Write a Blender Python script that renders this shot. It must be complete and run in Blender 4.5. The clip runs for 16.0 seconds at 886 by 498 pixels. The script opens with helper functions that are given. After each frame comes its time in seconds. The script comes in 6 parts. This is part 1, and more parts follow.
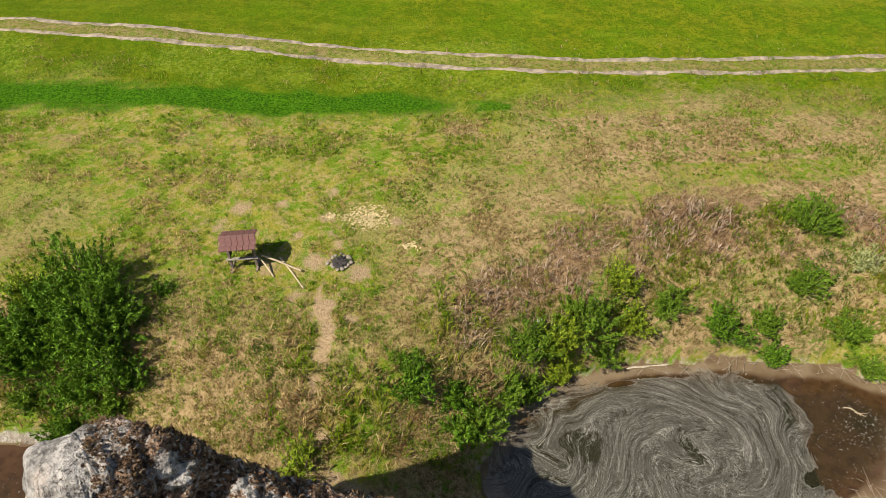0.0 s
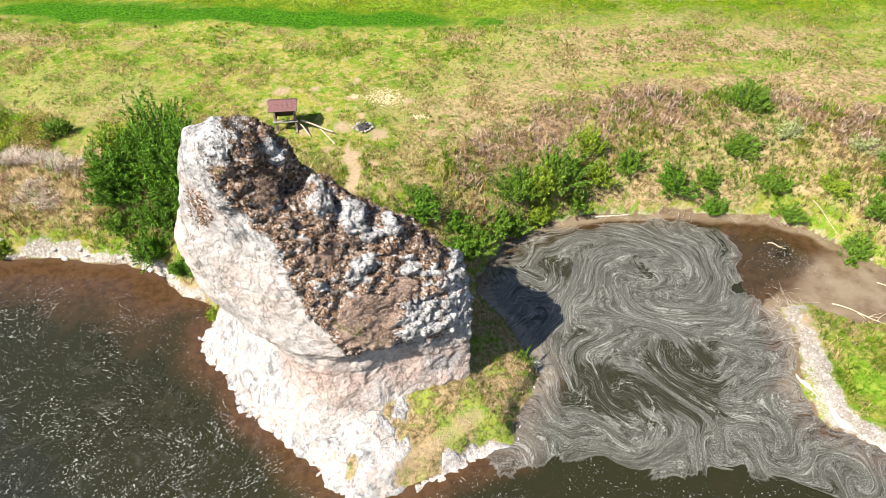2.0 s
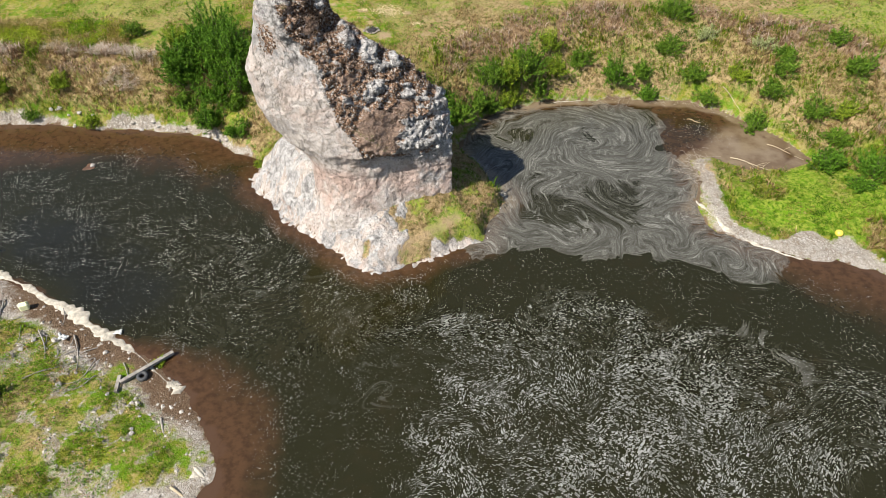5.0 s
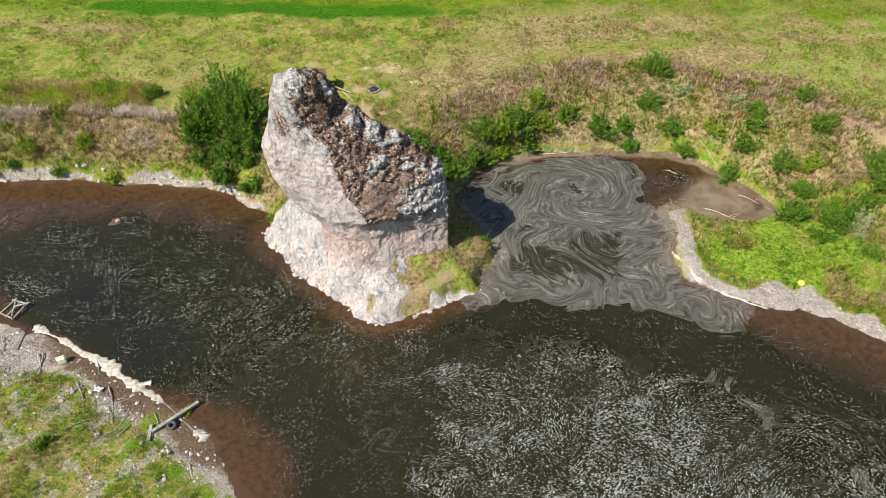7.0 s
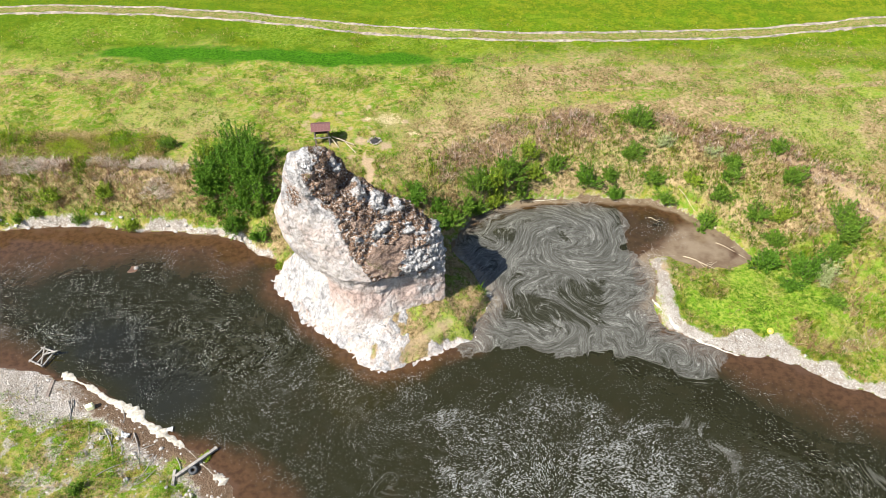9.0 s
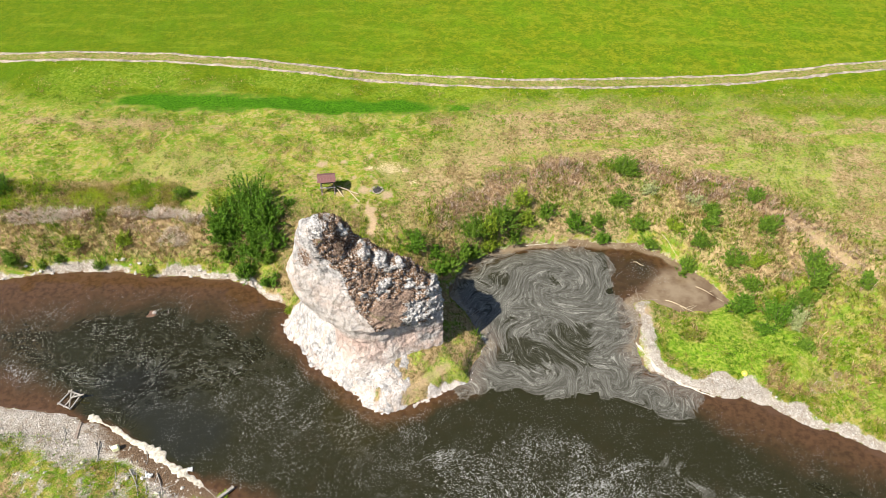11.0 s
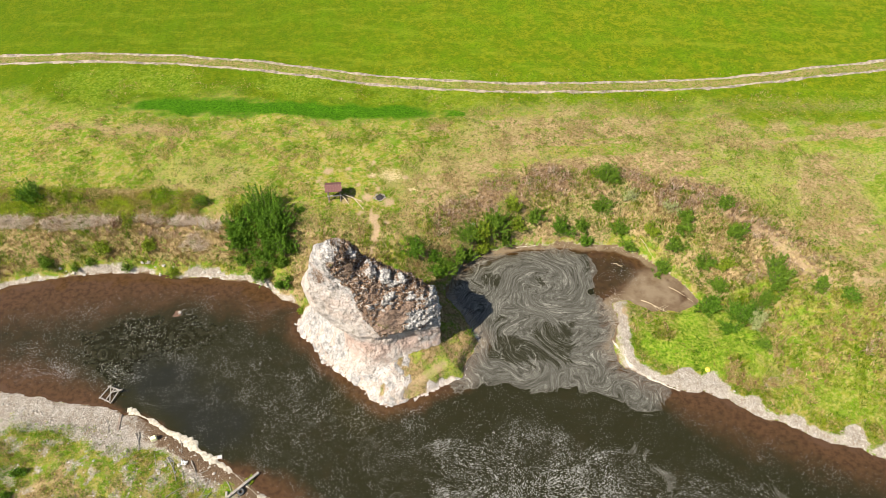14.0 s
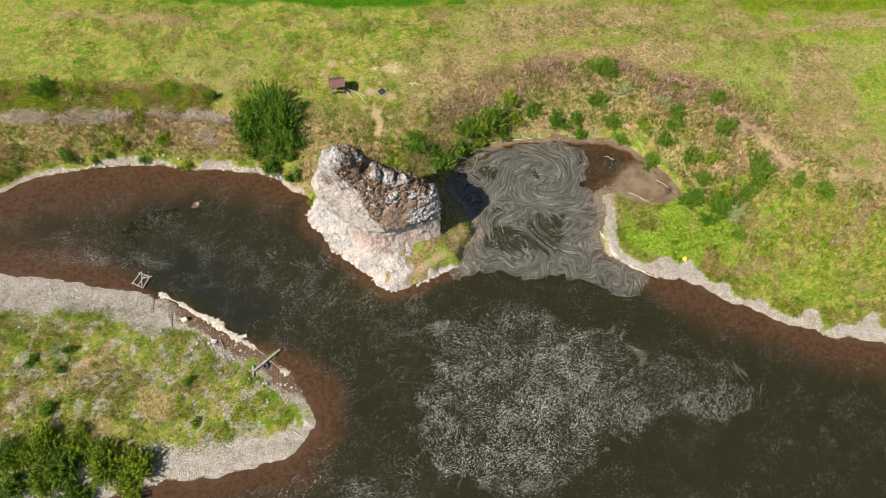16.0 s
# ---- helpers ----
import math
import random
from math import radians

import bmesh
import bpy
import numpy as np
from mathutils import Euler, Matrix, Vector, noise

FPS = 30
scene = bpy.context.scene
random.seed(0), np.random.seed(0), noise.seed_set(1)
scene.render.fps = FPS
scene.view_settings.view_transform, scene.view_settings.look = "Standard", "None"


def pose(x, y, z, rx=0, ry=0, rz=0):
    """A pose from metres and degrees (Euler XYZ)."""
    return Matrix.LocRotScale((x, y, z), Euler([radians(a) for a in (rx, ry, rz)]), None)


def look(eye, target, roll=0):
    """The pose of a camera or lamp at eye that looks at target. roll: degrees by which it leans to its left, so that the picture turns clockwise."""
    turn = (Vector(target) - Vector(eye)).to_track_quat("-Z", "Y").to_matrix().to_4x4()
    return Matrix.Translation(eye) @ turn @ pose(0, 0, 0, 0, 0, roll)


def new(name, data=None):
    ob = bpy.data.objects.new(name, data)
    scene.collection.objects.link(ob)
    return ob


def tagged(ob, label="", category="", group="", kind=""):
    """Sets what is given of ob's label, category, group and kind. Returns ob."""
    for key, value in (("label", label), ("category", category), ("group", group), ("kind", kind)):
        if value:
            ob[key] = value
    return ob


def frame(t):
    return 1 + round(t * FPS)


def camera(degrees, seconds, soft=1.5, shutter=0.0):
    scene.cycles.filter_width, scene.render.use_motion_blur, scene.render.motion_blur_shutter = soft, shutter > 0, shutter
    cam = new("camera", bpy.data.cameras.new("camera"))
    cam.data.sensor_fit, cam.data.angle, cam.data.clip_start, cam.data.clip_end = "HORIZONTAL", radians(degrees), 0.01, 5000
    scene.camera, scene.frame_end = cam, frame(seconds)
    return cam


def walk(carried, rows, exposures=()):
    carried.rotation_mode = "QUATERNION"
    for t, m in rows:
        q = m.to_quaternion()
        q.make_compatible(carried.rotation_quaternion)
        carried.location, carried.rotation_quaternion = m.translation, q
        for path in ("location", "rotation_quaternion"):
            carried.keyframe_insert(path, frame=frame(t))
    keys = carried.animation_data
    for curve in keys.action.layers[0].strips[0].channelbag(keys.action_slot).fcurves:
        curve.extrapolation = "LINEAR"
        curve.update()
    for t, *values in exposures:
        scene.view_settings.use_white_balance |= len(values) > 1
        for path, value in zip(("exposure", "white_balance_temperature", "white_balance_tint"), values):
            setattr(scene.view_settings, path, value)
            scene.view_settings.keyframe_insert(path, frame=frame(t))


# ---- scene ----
cam = camera(66.1, 16.0, soft=0.75)
# seconds, eye x y z, yaw, pitch, roll
PATH = [
    (0, 0.03, -0.03, 23.50, 1.39, -44.71, 0.24),
    (0.5, 0.05, -1.98, 23.43, 1.56, -44.75, 0.23),
    (1, 0.03, -4.21, 23.35, 1.49, -44.70, 0.39),
    (1.5, 0.05, -6.72, 23.40, 1.37, -44.73, 0.47),
    (2, 0.18, -9.45, 23.44, 1.50, -44.69, 0.35),
    (2.5, 0.43, -12.35, 23.38, 1.77, -44.64, 0.13),
    (3, 0.54, -15.42, 23.35, 1.73, -44.70, 0.09),
    (3.5, 0.75, -18.63, 23.20, 1.70, -45.00, 0.18),
    (3.7, 0.83, -19.49, 23.21, 1.58, -45.23, 0.36),
    (6, 1.21, -21.78, 27.33, 1.50, -45.44, 0.06),
    (6.5, 1.26, -21.91, 28.36, 1.56, -45.27, -0.09),
    (7, 1.20, -21.91, 29.42, 1.38, -45.23, -0.05),
    (7.5, 1.16, -21.83, 30.64, 1.18, -45.50, 0.11),
    (8, 1.12, -21.92, 31.65, 1.03, -45.30, 0.21),
    (8.5, 1.03, -21.83, 32.83, 0.82, -45.42, 0.36),
    (9, 1.00, -21.74, 34.05, 0.70, -45.56, 0.48),
    (11.5, 0.96, -22.07, 39.61, 0.43, -45.07, 0.58),
    (12, 1.01, -22.15, 40.73, 0.45, -45.01, 0.55),
    (12.5, 0.97, -22.12, 41.92, 0.33, -45.10, 0.68),
    (13, 0.94, -22.19, 42.94, 0.21, -45.90, 0.73),
    (13.5, 0.92, -22.29, 44.04, 0.14, -47.01, 0.82),
    (14, 0.85, -22.25, 45.19, -0.08, -49.36, 1.02),
    (14.5, 0.88, -22.20, 46.38, -0.11, -51.98, 1.07),
    (15, 0.90, -22.17, 47.53, -0.16, -54.60, 1.11),
    (15.5, 0.90, -22.14, 48.74, -0.23, -57.36, 1.23),
    (16, 0.94, -22.06, 49.94, -0.25, -61.26, 1.28),
]


def flown(x, y, z, yaw, pitch, roll):
    return (Matrix.Translation((x, y, z)) @ Euler((0, 0, radians(yaw))).to_matrix().to_4x4()
            @ Euler((radians(90 + pitch), 0, 0)).to_matrix().to_4x4() @ Euler((0, 0, radians(roll))).to_matrix().to_4x4())


EXPOSURES = [(0.0, 0.86, 7000, 10), (0.5, 0.88, 6900, 10), (1.0, 0.95, 6800, 10), (1.5, 1.10, 6500, 10), (2.0, 1.63, 6250, 10), (2.5, 1.53, 6250, 10), (3.0, 1.43, 6300, 10),
             (3.5, 0.93, 6450, 10), (6.0, 1.08, 6250, 10), (7.0, 1.0, 6250, 10), (8.0, 1.24, 6100, 10), (8.5, 1.34, 6100, 10), (9.0, 1.41, 6100, 10), (11.5, 1.30, 6600, 10),
             (12.5, 1.15, 6900, 10), (13.0, 1.10, 6900, 10), (14.0, 1.22, 6800, 10), (15.0, 1.52, 6350, 10), (15.5, 1.43, 6400, 10), (16.0, 0.93, 6600, 10)]
walk(cam, [(r[0], flown(*r[1:])) for r in PATH], EXPOSURES)

# ---- world and sun ----
SUN_ELEV, SUN_FROM = 50.0, Vector((-0.77, -0.64, 0)).normalized()
world = bpy.data.worlds.new("world")
scene.world = world
world.use_nodes = True
wn = world.node_tree
sky = wn.nodes.new("ShaderNodeTexSky")
sky.sky_type, sky.sun_disc = "NISHITA", False
sky.sun_elevation, sky.sun_rotation = radians(SUN_ELEV), math.atan2(SUN_FROM.x, SUN_FROM.y)
wn.links.new(sky.outputs[0], wn.nodes["Background"].inputs[0])
wn.nodes["Background"].inputs[1].default_value = 0.072
sun = new("sun", bpy.data.lights.new("sun", "SUN"))
sun.data.energy, sun.data.angle, sun.data.color = 5.0, radians(0.53), (1.0, 0.95, 0.87)
sun_at = SUN_FROM * math.cos(radians(SUN_ELEV)) * 60 + Vector((0, 0, 60 * math.sin(radians(SUN_ELEV))))
sun.matrix_world = look(sun_at, (0, 0, 0))


# ---- numbers shared by ground, water and plants ----
def rng(seed):
    return np.random.RandomState(seed)


def hash_grid(ix, iy, seed):
    h = (ix.astype(np.int64) * 374761393 + iy.astype(np.int64) * 668265263 + seed * 974634777) & 0x7FFFFFFF
    h = ((h ^ (h >> 13)) * 1274126177) & 0x7FFFFFFF
    return ((h ^ (h >> 16)) & 0xFFFF) / 65535.0


def vnoise(x, y, seed=0):
    ix, iy = np.floor(x), np.floor(y)
    fx, fy = x - ix, y - iy
    fx, fy = fx * fx * (3 - 2 * fx), fy * fy * (3 - 2 * fy)
    a, b = hash_grid(ix, iy, seed), hash_grid(ix + 1, iy, seed)
    c, d = hash_grid(ix, iy + 1, seed), hash_grid(ix + 1, iy + 1, seed)
    return (a * (1 - fx) + b * fx) * (1 - fy) + (c * (1 - fx) + d * fx) * fy


def fbm(x, y, scale, octaves=4, seed=0):
    out, amp, total = 0 * x, 1.0, 0.0
    for o in range(octaves):
        f = 2.0 ** o / scale
        out = out + amp * vnoise(x * f + 17.3 * o, y * f - 9.1 * o, seed + o)
        total += amp
        amp *= 0.5
    return out / total


def smooth(a, b, v):
    t = np.clip((v - a) / (b - a), 0, 1)
    return t * t * (3 - 2 * t)


SHORE_WEST = [(-400, -60), (-60, 2), (-45, 7), (-37.4, 10.2), (-34.9, 11.6), (-32.6, 12.3), (-30, 12.8), (-24.8, 13.2), (-19.8, 12.8),
              (-15.5, 12.6), (-13.9, 12.2), (-12.5, 11.0), (-10.7, 10.2)]
SHORE_ROCK = [(-10.6, 8.9), (-10.2, 7.3), (-8.8, 6.1), (-7.1, 4.3), (-4.9, 2.6), (-3.1, 1.1), (-1.5, 1.6), (0.3, 2.7), (2.5, 3.7),
              (2.7, 5.0), (3.9, 6.9), (3.4, 8.2), (2.2, 10.0)]
SHORE_POND = [(1.0, 12.2), (2.4, 14.6), (4.1, 15.9), (6.3, 16.7), (8.0, 17.1), (11.9, 17.4), (14.0, 17.3), (16.1, 17.0), (18.1, 16.2),
              (19.2, 15.0), (20.3, 13.8), (21.3, 12.5), (21.8, 11.3), (20.1, 10.2), (18.2, 10.4), (16.1, 11.5), (14.8, 10.9), (14.9, 8.8)]
SHORE_EAST = [(14.2, 6.8), (14.5, 5.4), (15.8, 4.2), (18.2, 3.2), (20.4, 2.7), (22.4, 2.0), (24.4, 0.95), (26.5, -0.1), (28.5, -0.9),
              (30.6, -1.6), (32.2, -2.1), (35.6, -2.3), (60, -6), (400, -60)]
SHORE_BAR = [(-400, 30), (-60, 3.5), (-34.7, 2.3), (-29.6, 1.8), (-26.7, 1.4), (-23.0, 1.0), (-21.0, 0.3), (-18.6, -0.9), (-16.2, -2.0),
             (-14.2, -3.0), (-12.6, -4.0), (-10.9, -5.2), (-9.9, -6.3), (-8.5, -8.0), (-7.9, -9.4), (-8.9, -11.1), (-10.8, -12.5), (-14.5, -13.4),
             (-18.1, -13.7), (-23, -15.2), (-30, -17), (-60, -30), (-400, -200)]
BANK_TOP = [(-400, 30), (-60, 16.5), (-34, 16.0), (-19, 15.4), (-12, 15.4), (-3, 15.3), (1, 17.3), (3.8, 19.2), (10.3, 22.5), (16.0, 22.3), (25.0, 19.6),
            (28.5, 16), (33.8, 11), (45, 4), (60, 0), (400, -50)]
TRACK = [(-120, 28), (-70, 35), (-45.0, 38.4), (-36.5, 39.0), (-27.7, 38.9), (-17.0, 37.8), (-6.5, 35.9), (0.5, 35.2), (6.9, 35.0), (18.1, 35.3), (29.6, 36.5),
         (38.8, 38.4), (46.2, 39.8), (75, 46), (130, 62)]
NORTH = SHORE_WEST + SHORE_ROCK + SHORE_POND + SHORE_EAST


def bump2(x, y, cx, cy, rx, ry):
    return np.exp(-((x - cx) / rx) ** 2 - ((y - cy) / ry) ** 2)


def line_distance(x, y, pts):
    best = np.full(x.shape, 1e9)
    for (ax, ay), (bx, by) in zip(pts, pts[1:]):
        dx, dy = bx - ax, by - ay
        t = np.clip(((x - ax) * dx + (y - ay) * dy) / (dx * dx + dy * dy), 0, 1)
        best = np.minimum(best, (x - ax - t * dx) ** 2 + (y - ay - t * dy) ** 2)
    return np.sqrt(best)


def inside(x, y, pts):
    odd = np.zeros(x.shape, bool)
    for (ax, ay), (bx, by) in zip(pts, pts[1:] + pts[:1]):
        if ay != by:
            odd ^= ((ay > y) != (by > y)) & (x < (bx - ax) * (y - ay) / (by - ay) + ax)
    return odd


def shore_of(x, y):
    """Metres from the waterline, positive on land: the northern land and the gravel bar."""
    wob = (fbm(x, y, 1.6, 3, 5) - 0.5) * 0.7 + (fbm(x, y, 0.5, 2, 8) - 0.5) * 0.25
    n = line_distance(x, y, NORTH) * np.where(inside(x, y, NORTH + [(400, 4000), (-400, 4000)]), 1, -1)
    b = line_distance(x, y, SHORE_BAR) * np.where(inside(x, y, SHORE_BAR), 1, -1)
    s = -42.0 - y
    return n + wob, b + wob, s


def ground_height(x, y):
    n, b, s = shore_of(x, y)
    top = line_distance(x, y, BANK_TOP)
    up = inside(x, y, BANK_TOP + [(400, 4000), (-400, 4000)])
    ratio = np.clip(n, 0, None) / (np.clip(n, 0, None) + top + 1e-6)
    power = 1.0 - 0.45 * smooth(-2, 3, x) + 1.3 * smooth(13.5, 18, x) * (1 - smooth(12.5, 16, y))
    bank = 0.12 + 3.5 * np.where(up, 1.0, np.clip(ratio, 1e-4, 1) ** power)
    bank = bank + np.where(up, 0.08 * smooth(0, 9, top), 0)
    island = smooth(0.0, 0.55, n) * 0.95 + smooth(0.4, 3.0, n) * 1.0 + 1.0 * smooth(0.7, 1.8, n) * (1 - smooth(-6.0, -4.5, x))
    isl = (1 - smooth(8.5, 11.5, y)) * smooth(-12.5, -10.5, x) * (1 - smooth(3.5, 6, x))
    land = bank * (1 - isl) + island * isl
    lumps = (fbm(x, y, 3.0, 4, 21) - 0.5) * 0.30 * smooth(0.2, 2, n) + (fbm(x, y, 0.6, 2, 31) - 0.5) * 0.10 * smooth(0.1, 1, n)
    north = np.where(n > 0, land * smooth(-0.05, 0.7, n) + lumps, -0.35 * np.clip(-n, 0, 4) - 0.02)
    bar = np.where(b > 0, 0.75 * smooth(0, 5, b) + 0.10 * smooth(0, 0.5, b) + (fbm(x, y, 1.5, 4, 41) - 0.5) * 0.22 * smooth(0, 1.5, b),
                   -0.35 * np.clip(-b, 0, 4) - 0.02)
    south = np.where(s > 0, 2.0 * smooth(0, 8, s), -1.4)
    return np.maximum(np.maximum(north, bar), south)


def height_at(x, y):
    return float(ground_height(np.array([float(x)]), np.array([float(y)]))[0])


# ---- materials ----
def shader(name):
    m = bpy.data.materials.new(name)
    m.use_nodes = True
    return m, m.node_tree, m.node_tree.nodes["Principled BSDF"]


class Web:
    """Short hand for wiring a node tree."""

    def __init__(self, tree):
        self.t = tree

    def put(self, sock, v):
        if hasattr(v, "is_linked") or hasattr(v, "links"):
            self.t.links.new(v, sock)
        elif isinstance(v, (tuple, list)) and len(v) == 3 and sock.type == "RGBA":
            sock.default_value = (*v, 1)
        else:
            sock.default_value = v

    def coord(self):
        return self.t.nodes.new("ShaderNodeTexCoord").outputs["Object"]

    def attr(self, name):
        n = self.t.nodes.new("ShaderNodeAttribute")
        n.attribute_name = name
        return n

    def noise(self, vec, scale, detail=4, rough=0.55, distort=0.0):
        n = self.t.nodes.new("ShaderNodeTexNoise")
        self.put(n.inputs["Vector"], vec)
        n.inputs["Scale"].default_value, n.inputs["Detail"].default_value = scale, detail
        n.inputs["Roughness"].default_value, n.inputs["Distortion"].default_value = rough, distort
        return n.outputs["Fac"]

    def voronoi(self, vec, scale, feature="F1", out="Distance", rand=1.0):
        n = self.t.nodes.new("ShaderNodeTexVoronoi")
        n.feature = feature
        self.put(n.inputs["Vector"], vec)
        n.inputs["Scale"].default_value, n.inputs["Randomness"].default_value = scale, rand
        return n.outputs[out]

    def ramp(self, fac, a, b, lo=0.0, hi=1.0):
        n = self.t.nodes.new("ShaderNodeMapRange")
        n.interpolation_type = "SMOOTHSTEP"
        self.put(n.inputs[0], fac)
        n.inputs[1].default_value, n.inputs[2].default_value = a, b
        n.inputs[3].default_value, n.inputs[4].default_value = lo, hi
        return n.outputs[0]

    def mix(self, fac, a, b, how="MIX"):
        n = self.t.nodes.new("ShaderNodeMix")
        n.data_type, n.blend_type = "RGBA", how
        self.put(n.inputs[0], fac), self.put(n.inputs[6], a), self.put(n.inputs[7], b)
        return n.outputs[2]

    def calc(self, how, a, b=0.0, clamp=False):
        n = self.t.nodes.new("ShaderNodeMath")
        n.operation, n.use_clamp = how, clamp
        self.put(n.inputs[0], a), self.put(n.inputs[1], b)
        return n.outputs[0]

    def bump(self, height, strength, distance):
        n = self.t.nodes.new("ShaderNodeBump")
        n.inputs["Strength"].default_value, n.inputs["Distance"].default_value = strength, distance
        self.put(n.inputs["Height"], height)
        return n.outputs["Normal"]

    def split(self, col):
        n = self.t.nodes.new("ShaderNodeSeparateColor")
        self.put(n.inputs[0], col)
        return n.outputs

    def scaled(self, vec, v):
        n = self.t.nodes.new("ShaderNodeVectorMath")
        n.operation = "MULTIPLY"
        self.put(n.inputs[0], vec)
        n.inputs[1].default_value = v
        return n.outputs[0]


def simple(name, colour, rough=0.8, vary=0.35, scale=6.0, metal=0.0, bump=0.3, depth=0.01):
    m, t, p = shader(name)
    w = Web(t)
    c = w.coord()
    big, fine = w.noise(c, scale, 5), w.noise(c, scale * 7, 3)
    col = w.mix(w.ramp(big, 0.3, 0.7), tuple(v * (1 - vary) for v in colour), tuple(min(1, v * (1 + vary)) for v in colour))
    col = w.mix(w.ramp(fine, 0.35, 0.75, 0, 0.5), col, tuple(v * 0.55 for v in colour))
    w.put(p.inputs["Base Color"], col)
    p.inputs["Roughness"].default_value, p.inputs["Metallic"].default_value = rough, metal
    w.put(p.inputs["Normal"], w.bump(fine, bump, depth))
    return m


def ground_material():
    m, t, p = shader("meadow_ground")
    w = Web(t)
    c = w.coord()
    a, b = w.split(w.attr("cover").outputs["Color"]), w.split(w.attr("cover_more").outputs["Color"])
    d = w.split(w.attr("cover_last").outputs["Color"])
    n_big, n_mid = w.noise(c, 0.35, 5), w.noise(c, 1.3, 6, 0.62)
    n_sm = w.noise(c, 3.4, 6, 0.68)
    n_fine, n_grain = w.noise(c, 8, 5, 0.7), w.noise(c, 30, 3, 0.6)
    n_tuft = w.noise(c, 5.0, 7, 0.74)
    grass = w.mix(w.ramp(n_mid, 0.38, 0.60), (0.100, 0.150, 0.008), (0.200, 0.190, 0.028))
    grass = w.mix(w.ramp(n_sm, 0.47, 0.57, 0, 0.8), grass, (0.285, 0.215, 0.092))
    grass = w.mix(w.ramp(w.noise(c, 1.5, 7, 0.72), 0.50, 0.57, 0, 0.85), grass, (0.085, 0.170, 0.006))
    grass = w.mix(w.ramp(n_tuft, 0.52, 0.60, 0, 0.6), grass, (0.060, 0.092, 0.006))
    grass = w.mix(w.ramp(n_grain, 0.55, 0.63, 0, 0.6), grass, (0.34, 0.265, 0.10))
    lush = w.mix(w.ramp(n_fine, 0.40, 0.60), (0.016, 0.055, 0.002), (0.050, 0.135, 0.004))
    lush = w.mix(w.ramp(n_sm, 0.55, 0.66, 0, 0.6), lush, (0.060, 0.130, 0.008))
    lime = w.mix(w.ramp(n_sm, 0.40, 0.60), (0.105, 0.200, 0.008), (0.215, 0.255, 0.032))
    lime = w.mix(w.ramp(n_tuft, 0.50, 0.58, 0, 0.75), lime, (0.048, 0.105, 0.006))
    lime = w.mix(w.ramp(n_grain, 0.56, 0.64, 0, 0.5), lime, (0.25, 0.25, 0.07))
    dry = w.mix(w.ramp(n_sm, 0.40, 0.60), (0.31, 0.220, 0.115), (0.18, 0.132, 0.055))
    dry = w.mix(w.ramp(n_tuft, 0.51, 0.58, 0, 0.8), dry, (0.075, 0.058, 0.016))
    dry = w.mix(w.ramp(w.noise(c, 2.0, 7, 0.72), 0.54, 0.60, 0, 0.85), dry, (0.080, 0.140, 0.008))
    dry = w.mix(w.ramp(n_grain, 0.54, 0.64, 0, 0.65), dry, (0.44, 0.33, 0.17))
    mauve = w.mix(w.ramp(n_sm, 0.36, 0.64), (0.25, 0.162, 0.088), (0.125, 0.082, 0.034))
    mauve = w.mix(w.ramp(n_tuft, 0.50, 0.58, 0, 0.8), mauve, (0.070, 0.042, 0.020))
    mauve = w.mix(w.ramp(n_grain, 0.52, 0.66), mauve, (0.35, 0.255, 0.165))
    field = w.mix(w.ramp(n_mid, 0.40, 0.60), (0.078, 0.118, 0.003), (0.134, 0.150, 0.006))
    field = w.mix(w.ramp(n_big, 0.42, 0.66, 0, 0.6), field, (0.072, 0.140, 0.003))
    # Sun-angle dimming of the western field is painted in as darker green.
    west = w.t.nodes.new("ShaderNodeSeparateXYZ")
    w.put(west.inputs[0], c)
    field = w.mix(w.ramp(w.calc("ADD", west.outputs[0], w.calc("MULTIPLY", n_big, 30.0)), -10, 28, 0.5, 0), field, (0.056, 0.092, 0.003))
    field = w.mix(w.ramp(n_tuft, 0.49, 0.57, 0, 0.7), field, (0.040, 0.082, 0.003))
    streak = w.noise(w.scaled(c, (0.16, 0.7, 1)), 1.0, 5, 0.6)
    field = w.mix(w.ramp(streak, 0.5, 0.66, 0, 0.22), field, (0.185, 0.205, 0.016))
    bare = w.mix(w.ramp(n_fine, 0.3, 0.75), (0.34, 0.245, 0.145), (0.21, 0.15, 0.085))
    stony, peb = w.split(w.voronoi(c, 13.0, "F1", "Color")), w.split(w.voronoi(c, 34.0, "F1", "Color"))
    gravel = w.mix(w.ramp(n_mid, 0.40, 0.60), (0.25, 0.21, 0.165), (0.34, 0.30, 0.25))
    gravel = w.mix(w.ramp(peb[0], 0.55, 0.95, 0, 0.7), gravel, (0.44, 0.405, 0.355))
    gravel = w.mix(w.ramp(peb[1], 0.70, 0.95, 0, 0.75), gravel, (0.15, 0.12, 0.088))
    gravel = w.mix(w.ramp(stony[1], 0.84, 0.90, 0, 0.75), gravel, (0.47, 0.43, 0.38))
    gravel = w.mix(w.ramp(n_sm, 0.53, 0.62, 0, 0.6), gravel, (0.215, 0.165, 0.115))
    white = w.mix(w.ramp(n_sm, 0.38, 0.60), (0.40, 0.352, 0.308), (0.27, 0.222, 0.183))
    white = w.mix(w.ramp(n_tuft, 0.50, 0.60, 0, 0.8), white, (0.25, 0.195, 0.155))
    white = w.mix(w.ramp(n_grain, 0.5, 0.65, 0, 0.7), white, (0.44, 0.395, 0.35))
    white = w.mix(w.ramp(n_mid, 0.58, 0.72, 0, 0.7), white, (0.16, 0.125, 0.07))
